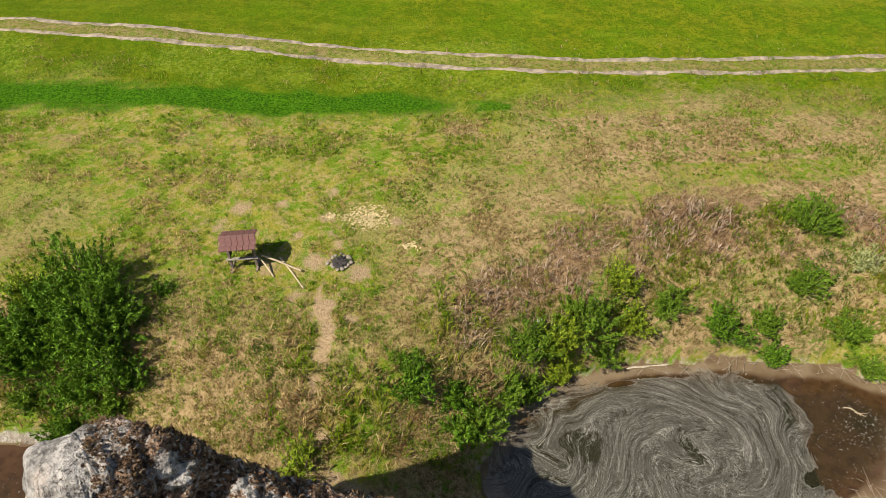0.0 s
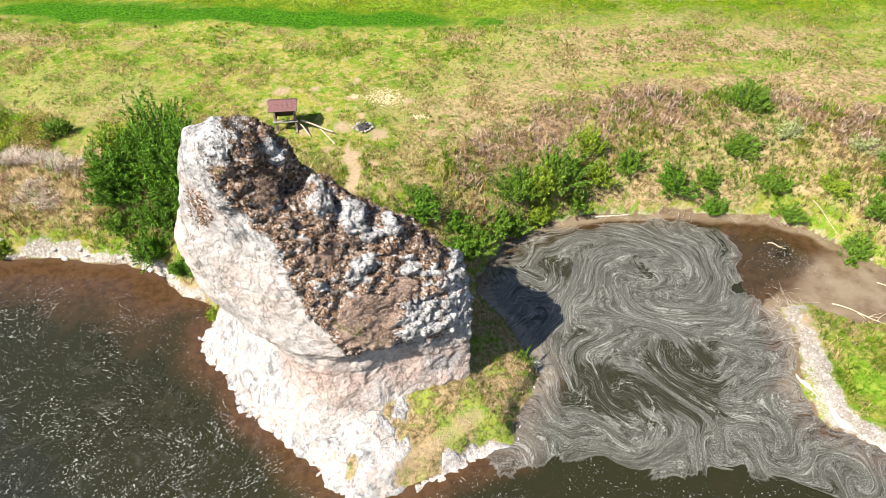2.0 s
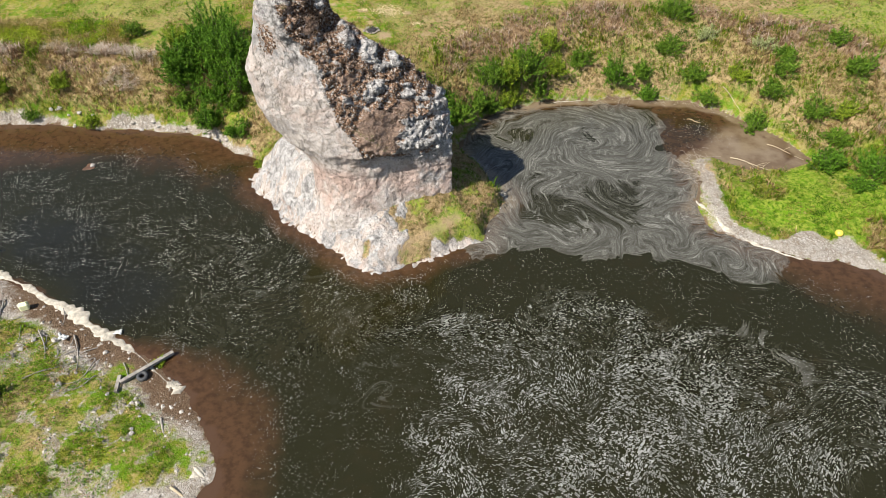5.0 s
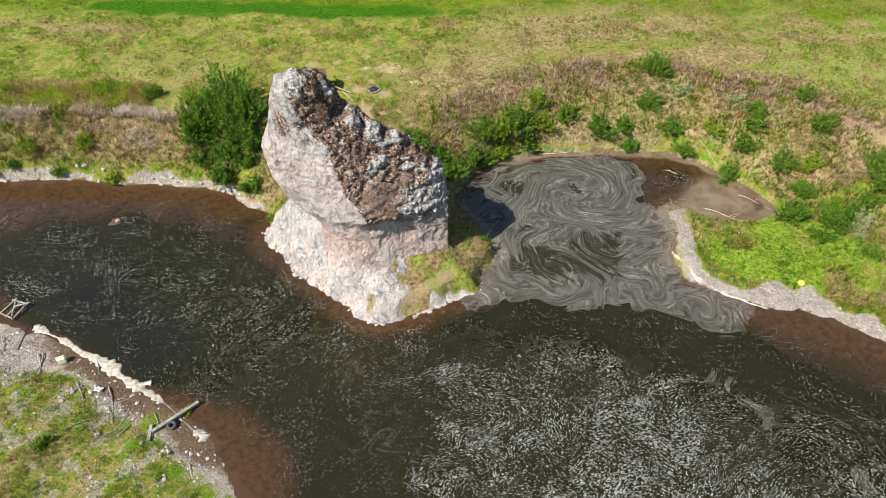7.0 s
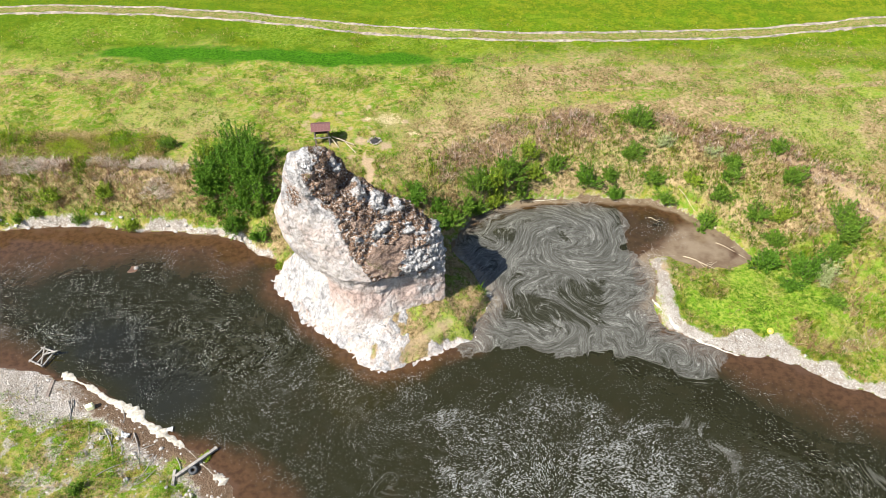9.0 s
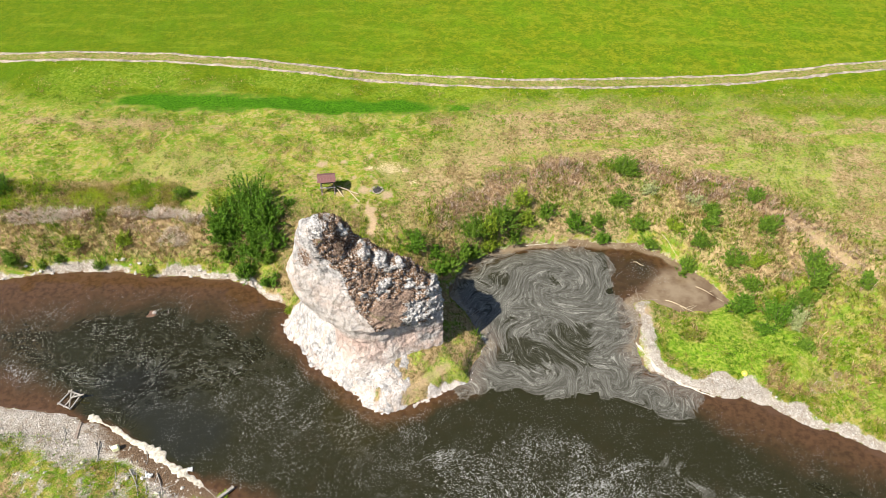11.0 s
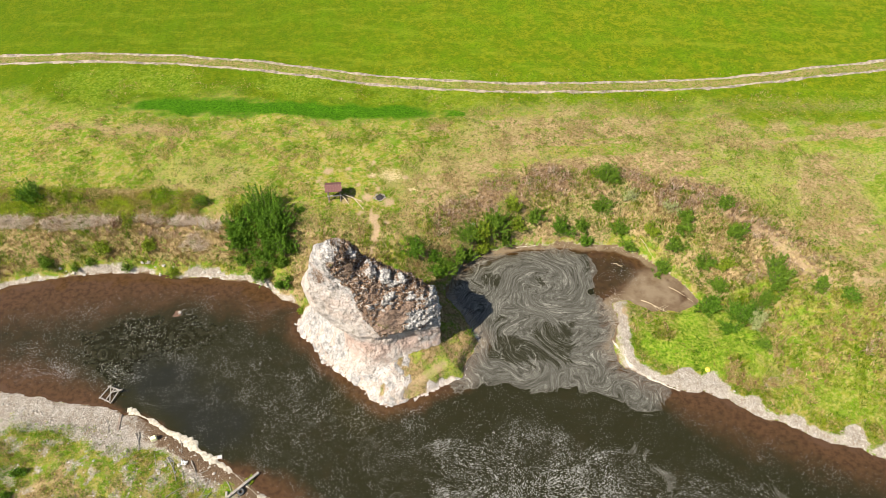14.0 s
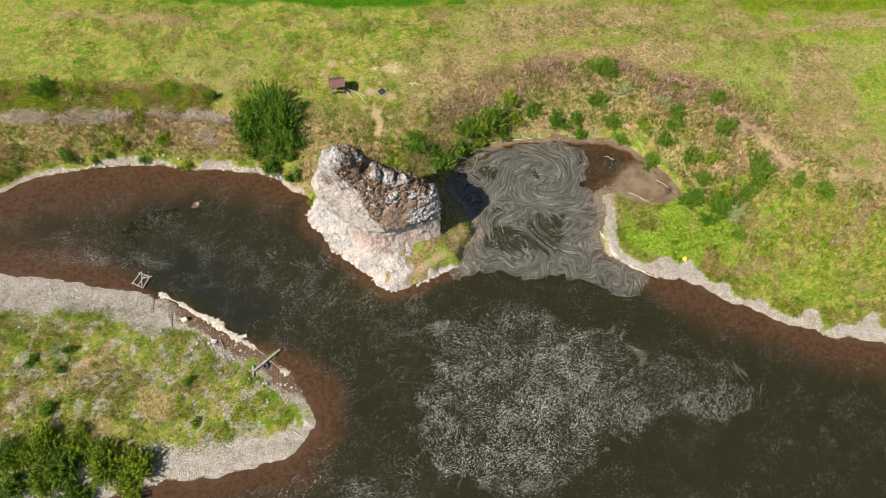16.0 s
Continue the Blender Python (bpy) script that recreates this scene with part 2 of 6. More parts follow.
    mud = w.mix(w.ramp(n_fine, 0.3, 0.7), (0.100, 0.062, 0.036), (0.155, 0.105, 0.066))

    def edge(mask, width=0.35):
        grainy = w.calc("ADD", mask, w.calc("MULTIPLY", w.calc("SUBTRACT", n_fine, 0.5), 0.8))
        grainy = w.calc("ADD", grainy, w.calc("MULTIPLY", w.calc("SUBTRACT", n_sm, 0.5), 1.0))
        return w.ramp(grainy, 0.5 - width, 0.5 + width)

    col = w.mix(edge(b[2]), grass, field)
    col = w.mix(edge(a[1], 0.25), col, dry)
    col = w.mix(edge(d[0], 0.25), col, mauve)
    col = w.mix(edge(b[0]), col, lush)
    col = w.mix(edge(d[1]), col, lime)
    col = w.mix(edge(a[2], 0.25), col, bare)
    col = w.mix(edge(a[0], 0.2), col, gravel)
    col = w.mix(edge(b[1], 0.2), col, white)
    col = w.mix(edge(d[2], 0.25), col, mud)
    w.put(p.inputs["Base Color"], col)
    p.inputs["Roughness"].default_value = 0.95
    p.inputs["Specular IOR Level"].default_value = 0.04
    h = w.calc("ADD", n_fine, w.calc("MULTIPLY", n_grain, 0.5))
    h = w.calc("ADD", h, w.calc("MULTIPLY", n_sm, 0.9))
    h = w.calc("ADD", h, w.calc("MULTIPLY", w.calc("MULTIPLY", a[0], w.voronoi(c, 34.0)), -0.5))
    w.put(p.inputs["Normal"], w.bump(h, 1.0, 0.09))
    return m


def water_material():
    m, t, p = shader("river_water")
    w = Web(t)
    c = w.coord()
    d = w.attr("deep").outputs["Fac"]
    foam = w.attr("foam")
    zones, thick = w.split(foam.outputs["Color"]), foam.outputs["Alpha"]
    flow, swirl = w.attr("flow").outputs["Vector"], w.attr("swirl").outputs["Vector"]
    patch, spot = w.noise(c, 0.7, 6, 0.62), w.noise(c, 2.6, 5, 0.65)
    dd = w.calc("ADD", d, w.calc("MULTIPLY", w.calc("SUBTRACT", patch, 0.5), 0.55))
    dd = w.calc("ADD", dd, w.calc("MULTIPLY", w.calc("SUBTRACT", w.noise(c, 0.22, 4, 0.6), 0.5), 0.6))
    bed = w.mix(w.ramp(spot, 0.4, 0.65), (0.052, 0.027, 0.012), (0.033, 0.017, 0.008))
    col = w.mix(w.ramp(dd, -0.02, 0.10), (0.055, 0.030, 0.016), bed)
    col = w.mix(w.ramp(dd, 0.10, 1.0), col, (0.0128, 0.0117, 0.0038))
    # Dark eddy: the sky's bluish reflection on it is put into its colour.
    col = w.mix(w.ramp(dd, 1.15, 1.9, 0, 0.5), col, (0.0095, 0.0102, 0.0104))
    mud = w.mix(w.ramp(patch, 0.35, 0.65), (0.150, 0.112, 0.070), (0.095, 0.064, 0.036))
    col = w.mix(w.ramp(w.calc("ADD", zones[2], w.calc("MULTIPLY", w.calc("SUBTRACT", patch, 0.5), 0.8)), 0.35, 0.75), col, mud)

    def vein(scale, wide, detail=7, distort=0.5):
        """Thin lines where a noise crosses its middle."""
        return w.ramp(w.calc("ABSOLUTE", w.calc("SUBTRACT", w.noise(swirl, scale, detail, 0.6, distort), 0.5)), wide * 0.25, wide, 1, 0)

    # marbled scum that drifts round the pond
    broad, streak = w.noise(swirl, 0.36, 7, 0.58, 0.7), w.noise(swirl, 0.95, 9, 0.64, 0.6)
    veil = w.calc("ADD", w.calc("ADD", broad, w.calc("MULTIPLY", w.calc("SUBTRACT", streak, 0.5), 0.45)), w.calc("MULTIPLY", w.calc("SUBTRACT", thick, 0.5), 0.55))
    veil = w.ramp(veil, 0.46, 0.52)
    torn = w.calc("ADD", zones[0], w.calc("MULTIPLY", w.calc("SUBTRACT", w.noise(swirl, 0.5, 8, 0.6, 1.0), 0.5), 1.3))
    film = w.calc("MULTIPLY", w.ramp(torn, 0.30, 0.36), w.ramp(zones[0], 0.05, 0.3))
    rim = w.calc("MULTIPLY", w.ramp(w.calc("ABSOLUTE", w.calc("SUBTRACT", torn, 0.36)), 0.02, 0.07, 1, 0), w.ramp(zones[0], 0.12, 0.4))
    grains = w.ramp(w.noise(c, 16.0, 3, 0.7), 0.50, 0.62, 0.55, 1.0)
    tone = w.ramp(w.noise(swirl, 1.6, 9, 0.68, 0.5), 0.36, 0.62, 0.45, 1.0)
    cover = w.calc("MULTIPLY", film, w.calc("ADD", w.calc("MULTIPLY", w.calc("MULTIPLY", veil, tone), 0.84), 0.06))
    cover = w.calc("MULTIPLY", w.calc("MULTIPLY", cover, grains), w.ramp(zones[0], 0.15, 0.7, 0.35, 1.0))
    col = w.mix(cover, col, (0.122, 0.116, 0.098))
    light = w.calc("MAXIMUM", vein(0.6, 0.012), w.calc("MAXIMUM", w.calc("MULTIPLY", vein(1.3, 0.015), 0.65), w.calc("MULTIPLY", vein(2.8, 0.020), 0.4)))
    lacy = w.calc("MULTIPLY", w.calc("MULTIPLY", light, w.ramp(w.noise(swirl, 0.8, 4, 0.6), 0.40, 0.60, 0.10, 0.70)), w.calc("MULTIPLY", film, w.ramp(zones[0], 0.15, 0.7, 0.5, 1.0)))
    lacy = w.calc("MAXIMUM", lacy, w.calc("MULTIPLY", rim, 0.28))
    col = w.mix(lacy, col, (0.215, 0.205, 0.172))
    gaps = w.calc("MULTIPLY", w.calc("MAXIMUM", vein(0.8, 0.014), w.calc("MULTIPLY", vein(1.9, 0.015), 0.7)), film)
    col = w.mix(w.calc("MULTIPLY", gaps, 0.8), col, (0.016, 0.0145, 0.008))
    # short flecks strung along the current
    wob = w.t.nodes.new("ShaderNodeTexNoise")
    w.put(wob.inputs["Vector"], flow)
    wob.inputs["Scale"].default_value, wob.inputs["Detail"].default_value = 3.2, 5
    bent = w.t.nodes.new("ShaderNodeVectorMath")
    bent.operation = "ADD"
    w.put(bent.inputs[0], flow)
    w.put(bent.inputs[1], w.scaled(wob.outputs["Color"], (0.42, 0.42, 0)))
    bent = bent.outputs[0]
    vor = w.t.nodes.new("ShaderNodeTexVoronoi")
    w.put(vor.inputs["Vector"], w.scaled(bent, (1.0, 1.3, 1.0)))
    vor.inputs["Scale"].default_value = 7.6
    luck = w.split(vor.outputs["Color"])[0]
    lot = w.calc("MULTIPLY", w.ramp(w.noise(flow, 0.7, 8, 0.7, 0.6), 0.34, 0.54, 0.60, 1.0), zones[1])
    lot = w.calc("MULTIPLY", lot, w.ramp(luck, 0.1, 0.8, 0.5, 1.0))
    fleck = w.ramp(w.calc("SUBTRACT", w.calc("MULTIPLY", lot, 0.56), vor.outputs["Distance"]), 0.0, 0.05)
    open_water = w.calc("MULTIPLY", w.ramp(d, 0.10, 0.45), w.calc("SUBTRACT", 1.0, w.calc("MULTIPLY", zones[0], 0.8)))
    many = w.calc("MULTIPLY", w.calc("ADD", w.calc("MULTIPLY", zones[1], 0.55), 0.60), open_water)
    many = w.calc("MULTIPLY", many, w.ramp(w.noise(flow, 0.45, 7, 0.68), 0.36, 0.62, 0.40, 1.1))
    dots = w.ramp(w.calc("SUBTRACT", w.calc("MULTIPLY", many, 0.26), w.voronoi(w.scaled(bent, (1.0, 1.4, 1.0)), 5.0)), 0.0, 0.035)
    small = w.ramp(w.calc("SUBTRACT", w.calc("MULTIPLY", many, 0.32), w.voronoi(w.scaled(bent, (1.0, 1.5, 1.0)), 9.5)), 0.0, 0.05, 0, 0.85)
    dots = w.calc("MAXIMUM", dots, small)
    wisp = w.calc("MULTIPLY", w.ramp(w.noise(flow, 1.1, 12, 0.74, 1.3), 0.50, 0.68), w.calc("MULTIPLY", zones[1], 0.16))
    bits = w.calc("MAXIMUM", w.calc("MULTIPLY", fleck, 0.46), w.calc("MAXIMUM", w.calc("MULTIPLY", dots, 0.85), wisp))
    col = w.mix(bits, col, (0.225, 0.220, 0.200))
    w.put(p.inputs["Base Color"], col)
    w.put(p.inputs["Roughness"], w.ramp(w.calc("MAXIMUM", w.calc("MAXIMUM", bits, lacy), w.calc("MULTIPLY", cover, 0.8)), 0, 1, 0.07, 0.5))
    p.inputs["IOR"].default_value = 1.37
    w.put(p.inputs["Normal"], w.bump(w.noise(c, 5.0, 3), 0.10, 0.03))
    return m


def rock_material():
    m, t, p = shader("weathered_limestone")
    w = Web(t)
    c = w.coord()
    pale, moss = w.attr("pale").outputs["Fac"], w.attr("moss").outputs["Fac"]
    craggy, pinkish, sward = w.attr("craggy").outputs["Fac"], w.attr("pinkish").outputs["Fac"], w.attr("sward").outputs["Fac"]
    big, mid, fine = w.noise(c, 0.7, 6, 0.6), w.noise(c, 2.4, 7, 0.65), w.noise(c, 11, 6, 0.7)
    lichen, speck = w.noise(c, 5.0, 6, 0.7), w.noise(c, 9.0, 4, 0.65)
    # grey weathered stone, white lichen and near-black specks
    grey = w.mix(w.ramp(mid, 0.38, 0.62), (0.225, 0.210, 0.195), (0.42, 0.395, 0.365))
    grey = w.mix(w.calc("MULTIPLY", w.ramp(lichen, 0.50, 0.56, 0, 0.9), w.ramp(craggy, 0, 1, 0.35, 1)), grey, (0.55, 0.52, 0.48))
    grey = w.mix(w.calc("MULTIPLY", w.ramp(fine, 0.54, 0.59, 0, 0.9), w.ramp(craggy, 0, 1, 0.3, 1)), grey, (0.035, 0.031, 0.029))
    grey = w.mix(w.ramp(w.noise(c, 1.1, 5, 0.6, 0.5), 0.60, 0.68, 0, 0.5), grey, (0.34, 0.215, 0.15))
    # pale fresh face
    light = w.mix(w.ramp(mid, 0.35, 0.7), (0.51, 0.455, 0.405), (0.40, 0.35, 0.305))
    light = w.mix(w.ramp(w.noise(c, 0.8, 6, 0.62, 0.8), 0.48, 0.62, 0, 0.5), light, (0.46, 0.345, 0.28))
    light = w.mix(w.ramp(w.noise(w.scaled(c, (1, 1, 0.35)), 1.6, 7, 0.7), 0.54, 0.66, 0, 0.6), light, (0.27, 0.25, 0.235))
    light = w.mix(w.ramp(w.noise(c, 4.6, 6, 0.7), 0.56, 0.64, 0, 0.55), light, (0.25, 0.22, 0.19))
    light = w.mix(w.ramp(fine, 0.55, 0.64, 0, 0.6), light, (0.19, 0.16, 0.135))
    light = w.mix(w.ramp(w.noise(c, 1.9, 7, 0.7), 0.52, 0.62, 0, 0.55), light, (0.30, 0.255, 0.205))
    col = w.mix(w.ramp(w.calc("ADD", pale, w.calc("MULTIPLY", w.calc("SUBTRACT", w.noise(c, 0.9, 7, 0.68), 0.5), 1.9)), 0.38, 0.62), grey, light)
    col = w.mix(w.calc("MULTIPLY", pinkish, w.ramp(big, 0.40, 0.58, 0.05, 0.6)), col, (0.40, 0.265, 0.205))
    # brown moss crusted with pale lichen
    brown = w.mix(w.ramp(mid, 0.42, 0.58), (0.185, 0.102, 0.056), (0.315, 0.205, 0.138))
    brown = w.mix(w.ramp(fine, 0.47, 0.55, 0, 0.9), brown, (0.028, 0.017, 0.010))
    brown = w.mix(w.ramp(speck, 0.555, 0.585, 0, 0.95), brown, (0.44, 0.41, 0.37))
    brown = w.mix(w.ramp(sward, 0.25, 0.5, 0, 0.9), brown, w.mix(w.ramp(fine, 0.4, 0.6), (0.40, 0.285, 0.215), (0.25, 0.17, 0.12)))
    mm = w.calc("ADD", moss, w.calc("MULTIPLY", w.calc("SUBTRACT", w.noise(c, 1.2, 8, 0.70), 0.5), 1.3))
    mm = w.calc("ADD", mm, w.calc("MULTIPLY", w.calc("SUBTRACT", lichen, 0.5), 1.1))
    col = w.mix(w.ramp(mm, 0.44, 0.48), col, brown)
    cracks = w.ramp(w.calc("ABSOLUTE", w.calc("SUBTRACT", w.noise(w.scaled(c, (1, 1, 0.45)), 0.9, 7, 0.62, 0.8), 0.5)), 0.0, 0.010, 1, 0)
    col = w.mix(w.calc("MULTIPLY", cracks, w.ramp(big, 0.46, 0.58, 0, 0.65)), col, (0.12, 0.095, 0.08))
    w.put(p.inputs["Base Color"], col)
    p.inputs["Roughness"].default_value = 0.92
    p.inputs["Specular IOR Level"].default_value = 0.2
    h = w.calc("ADD", w.calc("MULTIPLY", mid, 1.2), w.calc("MULTIPLY", fine, 0.7))
    h = w.calc("ADD", h, w.calc("MULTIPLY", w.noise(c, 4.6, 6, 0.7), 0.9))
    w.put(p.inputs["Normal"], w.bump(w.calc("SUBTRACT", h, w.calc("MULTIPLY", cracks, 0.4)), 1.0, 0.16))
    return m


def leaf_material(name, a, b):
    m, t, p = shader(name)
    w = Web(t)
    r = t.nodes.new("ShaderNodeNewGeometry").outputs["Random Per Island"]
    col = w.mix(r, a, b)
    w.put(p.inputs["Base Color"], col)
    p.inputs["Roughness"].default_value = 0.6
    p.inputs["Specular IOR Level"].default_value = 0.12
    tr = t.nodes.new("ShaderNodeBsdfTranslucent")
    w.put(tr.inputs["Color"], w.mix(0.5, col, (0.10, 0.17, 0.01)))
    both = t.nodes.new("ShaderNodeMixShader")
    both.inputs[0].default_value = 0.22
    t.links.new(p.outputs[0], both.inputs[1]), t.links.new(tr.outputs[0], both.inputs[2])
    t.links.new(both.outputs[0], t.nodes["Material Output"].inputs[0])
    return m


def tuft_material():
    m, t, p = shader("grass_blades")
    w = Web(t)
    col = w.attr("tint").outputs["Color"]
    r = t.nodes.new("ShaderNodeNewGeometry").outputs["Random Per Island"]
    col = w.mix(w.calc("MULTIPLY", r, 0.5), col, w.mix(1.0, col, (0.45, 0.5, 0.4), "MULTIPLY"))
    w.put(p.inputs["Base Color"], col)
    p.inputs["Roughness"].default_value = 0.7
    p.inputs["Specular IOR Level"].default_value = 0.06
    tr = t.nodes.new("ShaderNodeBsdfTranslucent")
    w.put(tr.inputs["Color"], col)
    both = t.nodes.new("ShaderNodeMixShader")
    both.inputs[0].default_value = 0.38
    t.links.new(p.outputs[0], both.inputs[1]), t.links.new(tr.outputs[0], both.inputs[2])
    t.links.new(both.outputs[0], t.nodes["Material Output"].inputs[0])
    return m


GROUND, WATER, ROCK, BLADES = ground_material(), water_material(), rock_material(), tuft_material()
LEAF_DARK = leaf_material("dark_leaves", (0.022, 0.062, 0.004), (0.125, 0.240, 0.017))
LEAF_MID = leaf_material("willow_leaves", (0.036, 0.085, 0.006), (0.145, 0.230, 0.020))
LEAF_LIME = leaf_material("lime_leaves", (0.080, 0.140, 0.006), (0.25, 0.30, 0.025))
LEAF_PALE = leaf_material("pale_leaves", (0.20, 0.23, 0.08), (0.36, 0.37, 0.17))
BARK = simple("bark", (0.11, 0.08, 0.055), 0.9, scale=9)


# ---- meshes ----
def from_arrays(name, verts, faces, material, parent=None, label="", attrs=(), shade=False):
    me = bpy.data.meshes.new(name)
    nv, nf, k = len(verts), len(faces), faces.shape[1]
    me.vertices.add(nv)
    me.vertices.foreach_set("co", np.ascontiguousarray(verts, np.float32).ravel())
    me.loops.add(nf * k)
    me.loops.foreach_set("vertex_index", np.ascontiguousarray(faces, np.int32).ravel())
    me.polygons.add(nf)
    me.polygons.foreach_set("loop_start", np.arange(0, nf * k, k, dtype=np.int32))
    me.polygons.foreach_set("use_smooth", np.full(nf, shade, bool))
    me.update(calc_edges=True)
    me.validate()
    for key, kind, values in attrs:
        at = me.attributes.new(key, kind, "POINT")
        field = {"FLOAT": "value", "FLOAT_COLOR": "color", "FLOAT_VECTOR": "vector"}[kind]
        at.data.foreach_set(field, np.ascontiguousarray(values, np.float32).ravel())
    me.materials.append(material)
    ob = new(name, me)
    if parent:
        ob.parent = parent
    if label:
        tagged(ob, label)
    return ob


def part(name, bm, material, parent=None, label="", shade=False):
    me = bpy.data.meshes.new(name)
    bm.to_mesh(me)
    bm.free()
    if shade:
        me.polygons.foreach_set("use_smooth", np.ones(len(me.polygons), bool))
    me.materials.append(material)
    ob = new(name, me)
    if parent:
        ob.parent = parent
    if label:
        tagged(ob, label)
    return ob


def grid_faces(nx, ny):
    i = np.arange(nx - 1)[None, :] + nx * np.arange(ny - 1)[:, None]
    return np.stack([i, i + 1, i + nx + 1, i + nx], -1).reshape(-1, 4)


def stretched(lo, hi, step, far):
    core = np.arange(lo, hi + 1e-6, step)
    out, g = [], step
    while sum(out) < far:
        g *= 1.22
        out.append(g)
    more = np.cumsum(out)
    return np.concatenate([lo - more[::-1], core, hi + more])


# ---- ground ----
GX, GY = stretched(-40, 40, 0.24, 2500), stretched(-18, 44, 0.23, 2500)
gx, gy = np.meshgrid(GX, GY)
gx, gy = gx.ravel(), gy.ravel()
near_n, near_b, _ = shore_of(gx, gy)
gh = ground_height(gx, gy)


def covers(x, y, n, b):
    """How the ground is covered: gravel, dry grass, bare soil, lush grass, white stone, mown field, mauve straw, lime grass, mud."""
    top = line_distance(x, y, BANK_TOP)
    up = inside(x, y, BANK_TOP + [(400, 4000), (-400, 4000)])
    big, mid = fbm(x, y, 7, 4, 51), fbm(x, y, 2.2, 4, 61)
    on_bar = b > 0
    flat = smooth(13.5, 16, x) * (n > 0)
    east = flat * (1 - smooth(9.3, 11.5, y - 0.25 * np.clip(x - 20, 0, 9) + 0.75 * np.clip(x - 29, 0, 20) + (mid - 0.5) * 4))
    river_side = line_distance(x, y, [(14.6, 9.5)] + SHORE_EAST)
    gravel_east = flat * (1 - smooth(0.4, 1.5, river_side + (mid - 0.5) * 4.0 - 0.8 * (1 - smooth(17, 24, x)) - 0.5 * smooth(29, 34, x)))
    gravel_west = (1 - smooth(0.12, 0.55, n + (mid - 0.5) * 0.8)) * (x < -11) * (n > 0)
    gravel_bar = np.where(on_bar, np.maximum(1 - smooth(1.2, 3.4, b + (mid - 0.5) * 3 + 0.10 * (x + 20)), 0.55 * smooth(0.52, 0.62, fbm(x, y, 0.7, 3, 62))), 0)
    gravel_pond = 0.5 * (1 - smooth(0.0, 0.5, n)) * (y > 12) * (x > 1)
    gravel = np.clip(gravel_east + gravel_west + gravel_bar + gravel_pond, 0, 1)
    slope_dry = np.where(up, 0.62 * (1 - smooth(0.5, 4.5, top)), 0.78 * smooth(0.3, 1.2, n) * smooth(0.16, 0.42, fbm(x, y, 3.2, 4, 55)))
    meadow_dry = np.where(up, (0.22 + 0.16 * smooth(-6, 6, x) + 0.36 * smooth(0.40, 0.62, big)) * (1 - smooth(6, 16, top)), 0)
    bands = fbm(0.22 * x + 0.1 * y, 1.5 * (y - 0.004 * (x - 4) ** 2), 2.0, 4, 53)
    meadow_dry = np.where(up, np.maximum(meadow_dry, 0.9 * smooth(0.48, 0.60, bands) * smooth(-4, 8, x) * (1 - smooth(28, 34, y))), 0)
    meadow_dry = np.where(up, np.maximum(meadow_dry, 0.62 * np.exp(-((y - 28.4 - 0.03 * x) / 1.5) ** 2) * smooth(0.36, 0.56, mid)), 0)
    dry = np.clip(np.maximum(slope_dry, meadow_dry) + (mid - 0.5) * 0.5, 0, 1) * (1 - east) * (~on_bar)
    dry = np.where(on_bar, (0.35 + 0.4 * smooth(0.40, 0.56, mid)) * smooth(2, 5, b), dry)
    path = np.exp(-((x + 4.9 + 0.3 * np.sin(y * 1.1)) / 0.4) ** 2) * smooth(12.6, 13.6, y) * (1 - smooth(17, 19.5, y)) * 0.85 * smooth(0.34, 0.56, fbm(x, y, 0.8, 3, 73))
    spots = 0.8 * smooth(0.58, 0.76, fbm(x, y, 1.1, 4, 71)) * np.exp(-(((x + 5) / 8) ** 2 + ((y - 20.5) / 4.0) ** 2)) * 1.0
    for sx_, sy_, sr_ in [(-5.7, 19.1, 0.5), (-5.0, 16.6, 0.45), (-4.8, 20.1, 0.35), (-3.7, 18.6, 0.5), (-5.5, 21.7, 0.4), (-9.4, 22.3, 0.6), (-2.5, 21.7, 0.4), (-3.8, 16.2, 0.35),
                         (-3.2, 10.1, 0.7), (-3.9, 10.7, 0.4), (-4.4, 12.0, 0.4), (-6.1, 17.3, 0.35), (-5.5, 23.4, 0.4), (-7.6, 22.6, 0.4), (-6.6, 20.6, 0.3)]:
        spots = np.maximum(spots, 0.8 * np.exp(-(np.hypot(x - sx_, y - sy_) / sr_) ** 2))
    worn = 0.22 * np.exp(-(((x + 4.5) / 1.3) ** 2 + ((y - 18.7) / 0.9) ** 2))
    edge_track = np.exp(-(line_distance(x, y, [(19.4, 20.9), (24.2, 19.2), (27.4, 16.0), (31.2, 11.5), (37.6, 10.4), (60, 6)]) / 0.75) ** 2) * 0.52 * smooth(19, 25, x) * smooth(0.25, 0.5, fbm(x, y, 0.8, 4, 72))
    sand = 0.9 * np.exp(-((x - 15.3) / 0.9) ** 2 - ((y - 9.6) / 1.9) ** 2) * (n > 0)
    ledge_path = 0.55 * np.exp(-(line_distance(x, y, [(-3.0, 2.2), (-2.2, 2.1), (-0.7, 2.9), (1.1, 4.3)]) / 0.42) ** 2)
    near_track = 0.38 * np.exp(-((line_distance(x, y, TRACK) - 0.5) / 0.8) ** 2) * up
    bare = np.clip(sand + ledge_path + near_track * smooth(0.3, 0.6, mid) + path + spots + worn + edge_track, 0, 1)
    ragged = fbm(x * 0.45, y, 0.9, 4, 56)
    stripe = np.exp(-((y - 30.9 + 0.02 * (x + 14)) / 1.05) ** 2) * smooth(-33, -26, x) * (1 - smooth(-5, 2.5, x + 8 * (ragged - 0.5)))
    lush = np.clip(1.5 * stripe + 1.6 * (ragged - 0.5) * (stripe > 0.02), 0, 1)
